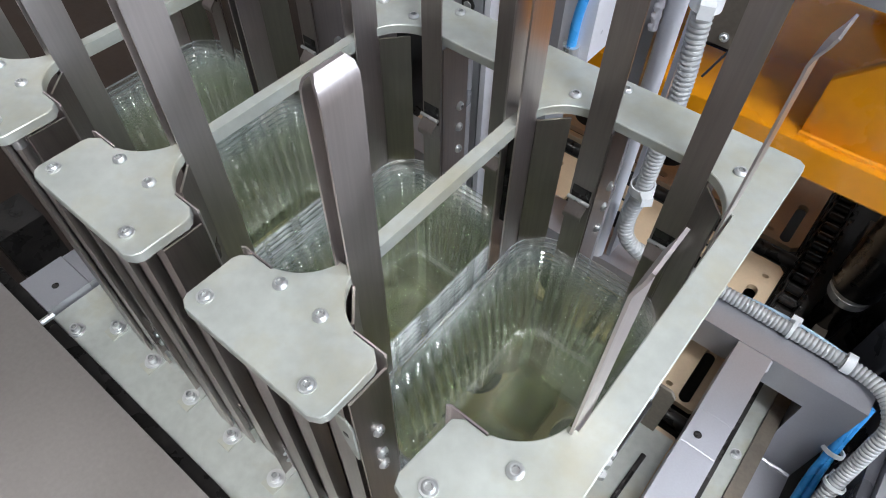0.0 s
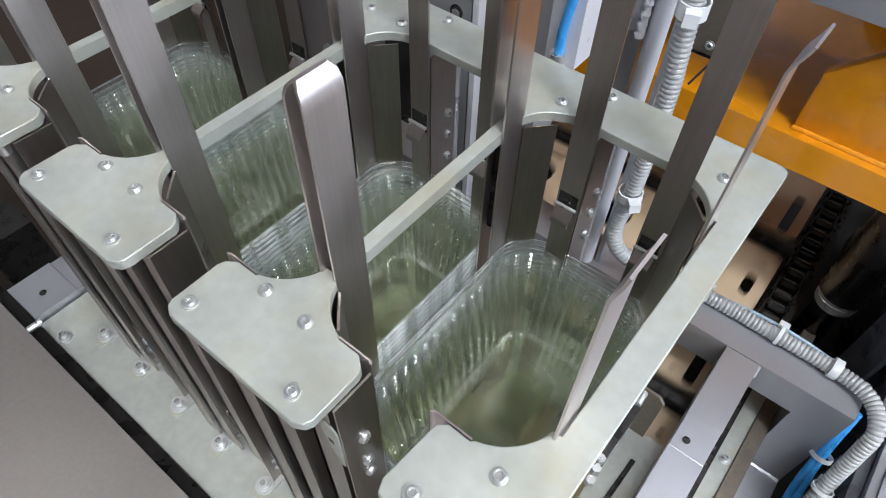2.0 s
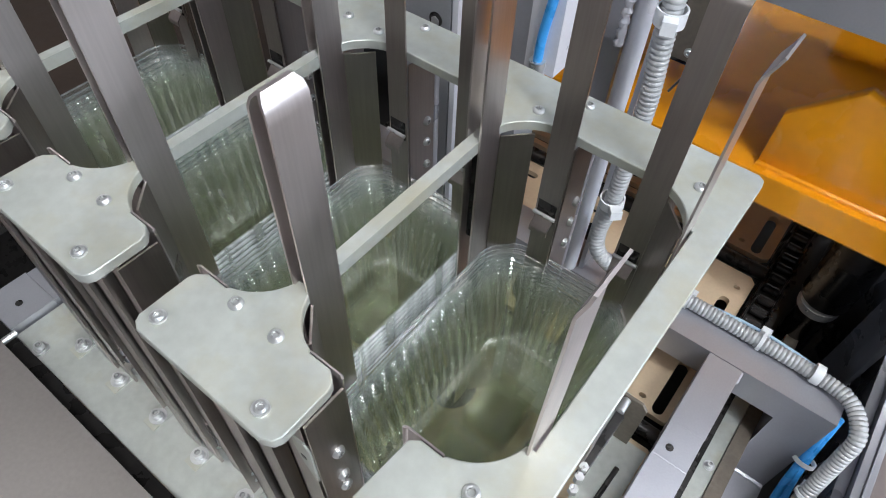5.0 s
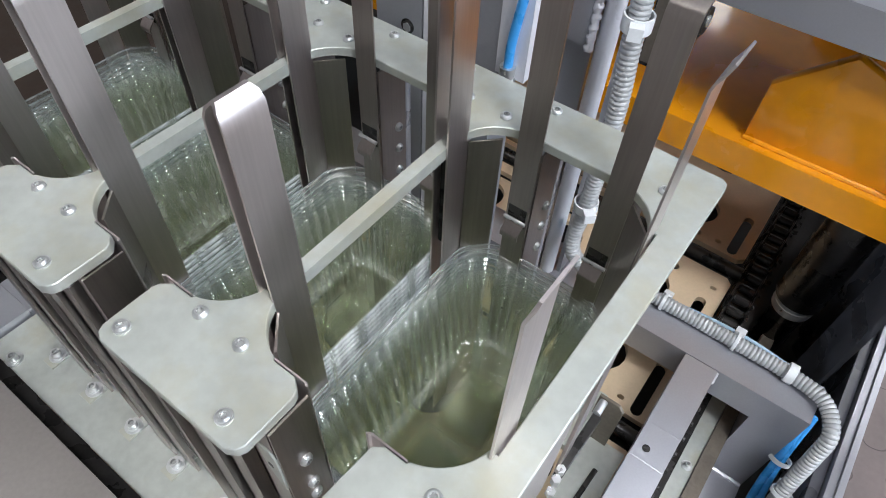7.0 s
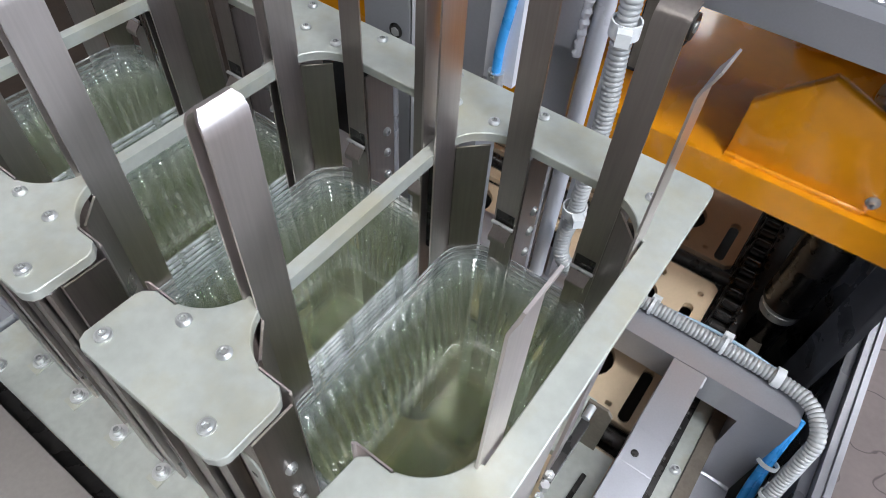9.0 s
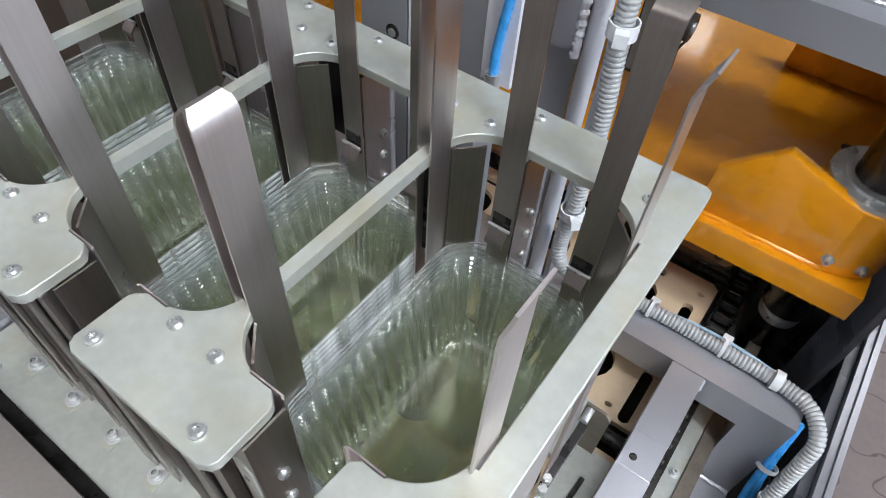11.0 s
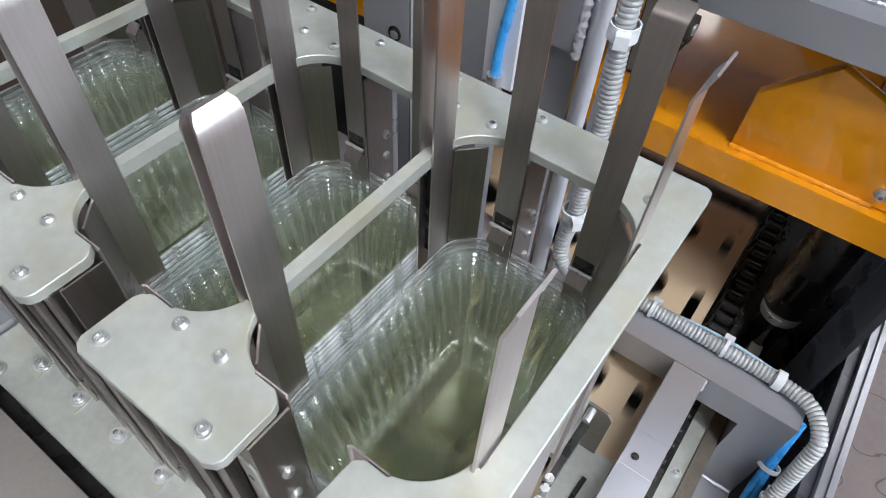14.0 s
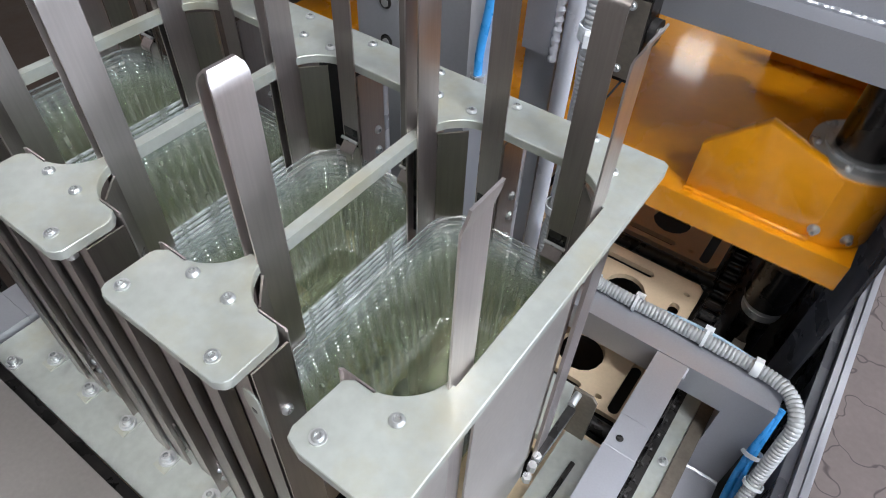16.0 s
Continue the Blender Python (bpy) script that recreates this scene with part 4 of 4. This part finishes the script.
# ---------------------------------------------------------------- press
PRESS_UP = 1.177
press = holder("press_platen", "glossy orange-enamelled moving press platen with bush housings", "press", at=(0, 0, PRESS_UP))


def platen():
    return cube(-0.80, 0.211, 0.692, 1.222, -0.061, -0.020, 0.004, 3)


part("platen", platen(), ORANGE, press)
# black disc on the platen paints the shade of a bolt hole
part("bolt_hole", cylinder((0.126, 0.96, -0.024), (0.126, 0.96, -0.0194), 0.0085, n=20), BLACK, press, "black disc for the shade in a round bolt hole")
FL = (0.160, 0.765)


def housing():
    """Front wall with slanted shoulders, tangent to the round bush housing."""
    wall = [(0.0, -0.018), (0.001, 0.052), (0.062, 0.110), (0.118, 0.0900), (0.160, 0.0765), (0.160, -0.018)]
    bm = bmesh.new()
    f = [bm.verts.new((x, 0.7065, z)) for x, z in wall]
    b = [bm.verts.new((x, 0.724, z)) for x, z in wall]
    bm.faces.new(f)
    bm.faces.new(b[::-1])
    for i in range(len(wall)):
        j = (i + 1) % len(wall)
        bm.faces.new((f[i], f[j], b[j], b[i]))
    bmesh.ops.recalc_face_normals(bm, faces=bm.faces)
    bevelled(bm, 0.003, 2, 50)
    return bm


part("housing_wall", housing(), ORANGE, press)
bush = part("bush_housing", cylinder((FL[0], FL[1], -0.018), (FL[0], FL[1], 0.0780), 0.0585, n=64), ORANGE, press)
part("flange", merged(cylinder((0, 0, 0.0782), (0, 0, 0.0855), 0.0565, n=48), cylinder((0, 0, 0.0855), (0, 0, 0.0880), 0.042, n=48)), SCREW, bush, "round bolted steel flange").matrix_basis = pose(FL[0], FL[1], 0)
for k in range(6):
    share("flange_bolt", BOLT_MESH, bush, pose(FL[0] + 0.0495 * math.cos(math.pi * k / 3 + 0.4), FL[1] + 0.0495 * math.sin(math.pi * k / 3 + 0.4), 0.0855))
part("weld", swept([(0.0 + 0.004 * i, 0.7060, -0.0180) for i in range(40)], [0.0030] * 40, 8), ORANGE, press)
for bx, bz, by in ((0.157, 0.0, 0.7060), (0.193, -0.002, 0.7160)):
    share("bolt", FOOT_BOLT, press, pose(bx, by, bz, 90, 0, 0 if bx < 0.16 else 35) @ Matrix.Scale(0.74, 4))

rear = prism([(-0.010, -0.018), (0.200, -0.018), (0.200, 0.095), (0.060, 0.095), (0.010, 0.066), (-0.006, 0.050)], 0, 0.018)
bmesh.ops.rotate(rear, verts=rear.verts, cent=(0, 0, 0), matrix=Matrix.Rotation(radians(90), 3, "X"))
part("rear_housing_wall", bevelled(rear, 0.004, 3, 40), ORANGE, press, at=pose(0, 1.118, 0))
part("rear_bush_housing", cylinder((FL[0], 1.160, -0.018), (FL[0], 1.160, 0.0950), 0.0560, n=48), ORANGE, press)
column = holder("guide_column", "thick dark oily steel guide column of the press", "column", "guide columns", (FL[0], FL[1], 0))
part("shaft", merged(cylinder((0, 0, 0.925), (0, 0, 2.1), 0.0320, n=40), cylinder((0, 0, 0.69), (0, 0, 0.90), 0.0225, n=32)), CHROME, column)
part("collar", merged(cylinder((0, 0, 0.9005), (0, 0, 0.9245), 0.0275, n=40), cylinder((0, 0, 0.906), (0, 0, 0.914), 0.0285, n=40)), SCREW, column)

beam = holder("upper_beam", "heavy grey-enamelled beam above the press", "beam")
part("lower_flange", cube(-1.0, 0.60, 0.676, 1.05, 1.316, 1.356, 0.005, 3), GREYPAINT, beam)
part("web", cube(-1.0, 0.60, 0.712, 1.03, 1.3565, 1.50, 0.004, 2), GREYPAINT, beam)
part("weld", swept([(-0.2 + 0.0022 * i, 0.7105 + 0.0005 * math.sin(0.9 * i), 1.3570) for i in range(300)], [0.0032 + 0.0003 * math.sin(1.9 * i) + 0.0003 * math.sin(0.37 * i) for i in range(300)], 8), GREYPAINT, beam)
sensor = holder("limit_switch", "small black limit switch with a round roller", "switch", at=(-0.094, 0.615, 1.315))
part("case", cube(-0.018, 0.020, -0.014, 0.015, -0.045, 0.05, 0.003), CHROME, sensor)
part("cover_plate", cube(-0.016, 0.018, -0.0165, -0.0142, -0.040, 0.045, 0.001), OILED, sensor)
for sz in (-0.030, 0.038):
    share("screw", SCREW_WASHER, sensor, pose(0.001, -0.0165, sz, 90, 0, 0))
roller = part("roller", cylinder((0.0205, 0.0, 0.012), (0.029, 0.0, 0.012), 0.013, n=28), BLACK, sensor)
part("hub", cylinder((0.0290, 0.0, 0.012), (0.0305, 0.0, 0.012), 0.0055, n=20), SCREW, roller)
part("lever", cylinder((0.027, -0.004, 0.000), (-0.004, -0.020, -0.075), 0.0013, n=8), BLACK, sensor, "thin dark switch lever")
# out-of-view block, added to keep light off the orange platen
thing("platen_shade_block", cube(-1.0, 0.60, 0.70, 1.06, 1.5005, 2.3, 0.006), GREYPAINT, "unseen grey block above the beam, added to shade the platen", "press head", kind="structure")
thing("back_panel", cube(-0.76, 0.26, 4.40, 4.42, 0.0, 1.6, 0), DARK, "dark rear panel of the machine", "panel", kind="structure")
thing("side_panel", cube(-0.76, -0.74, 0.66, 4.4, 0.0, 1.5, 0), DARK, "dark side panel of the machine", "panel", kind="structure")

# side of the machine towards the aisle
side = holder("aisle_cladding", "dark machine side with a pale aluminium edge trim", "cladding")
part("panel", cube(0.262, 0.275, 0.04, 4.4, 0.30, 0.885, 0.001), FILM, side)
part("trim", cube(0.2765, 0.2860, 0.04, 4.4, 0.84, 0.896, 0.002), GREYPAINT, side)
part("trim", cube(0.2865, 0.2925, 0.04, 4.4, 0.84, 0.900, 0.0015), GREYPAINT, side)
part("trim", cube(0.293, 0.300, 0.04, 4.4, 0.82, 0.882, 0.001), GREYPAINT, side)
curtain = bmesh.new()
cols = 26
grid = [[curtain.verts.new((0.226 + 0.010 * math.sin(1.1 * i) + 0.006 * math.sin(2.7 * i + j), 0.66 + 0.024 * i, 0.70 + 0.30 * j)) for i in range(cols)] for j in range(3)]
for a, b in zip(grid, grid[1:]):
    for i in range(cols - 1):
        curtain.faces.new((a[i], a[i + 1], b[i + 1], b[i]))
bmesh.ops.solidify(curtain, geom=curtain.faces[:], thickness=0.002)
thing("rubber_curtain", curtain, FILM, "black rubber skirt hanging beside the press", "curtain")


# ---------------------------------------------------------------- motion
PERIOD = 2.42
PRESS = [(-1.21, 0.008), (-1.06, 0.007), (-0.90, -0.007), (-0.70, -0.043), (-0.47, -0.093), (-0.25, -0.137), (0.0, -0.156), (0.25, -0.134), (0.53, -0.079), (0.75, -0.029), (0.93, 0.001), (1.06, 0.007)]


def motions():
    lows = [0.88 + PERIOD * k for k in range(-1, 8)]
    rows = [(t0 + dt, dz) for t0 in lows for dt, dz in PRESS]
    times = [0.0] + [t for t, _ in rows if 0.02 < t < 15.98] + [16.0]
    ts, zs = np.array([r[0] for r in rows]), np.array([r[1] for r in rows])
    walk(press, [(t, pose(0, 0, PRESS_UP + float(np.interp(t, ts, zs)))) for t in times])

    pushes = [0.40 + PERIOD * k for k in range(7)]
    for ob, x, y, z, yaw in stacks:
        rows, level = [(0.0, z)], z
        for t in pushes:
            rows += [(t - 0.12, level), (t, level + 0.016), (t + 0.05, level + 0.014), (t + 0.14, level + 0.0060)]
            level += 0.0060
        rows.append((16.0, level))
        walk(ob, [(t, pose(x, y, h, 0, 0, yaw)) for t, h in rows])

    shifts = [1.70 + PERIOD * k for k in range(6)]
    for i, ob in enumerate(carriers):
        y = 0.643 + STEP * (i - 1)
        rows = [(0.0, y)]
        for t in shifts:
            rows += [(t, y), (t + 0.10, y - 0.12 * STEP), (t + 0.30, y - 0.88 * STEP), (t + 0.42, y - STEP)]
            y -= STEP
        rows.append((16.0, y))
        walk(ob, [(t, pose(0, p, CONV_Z)) for t, p in rows])


motions()
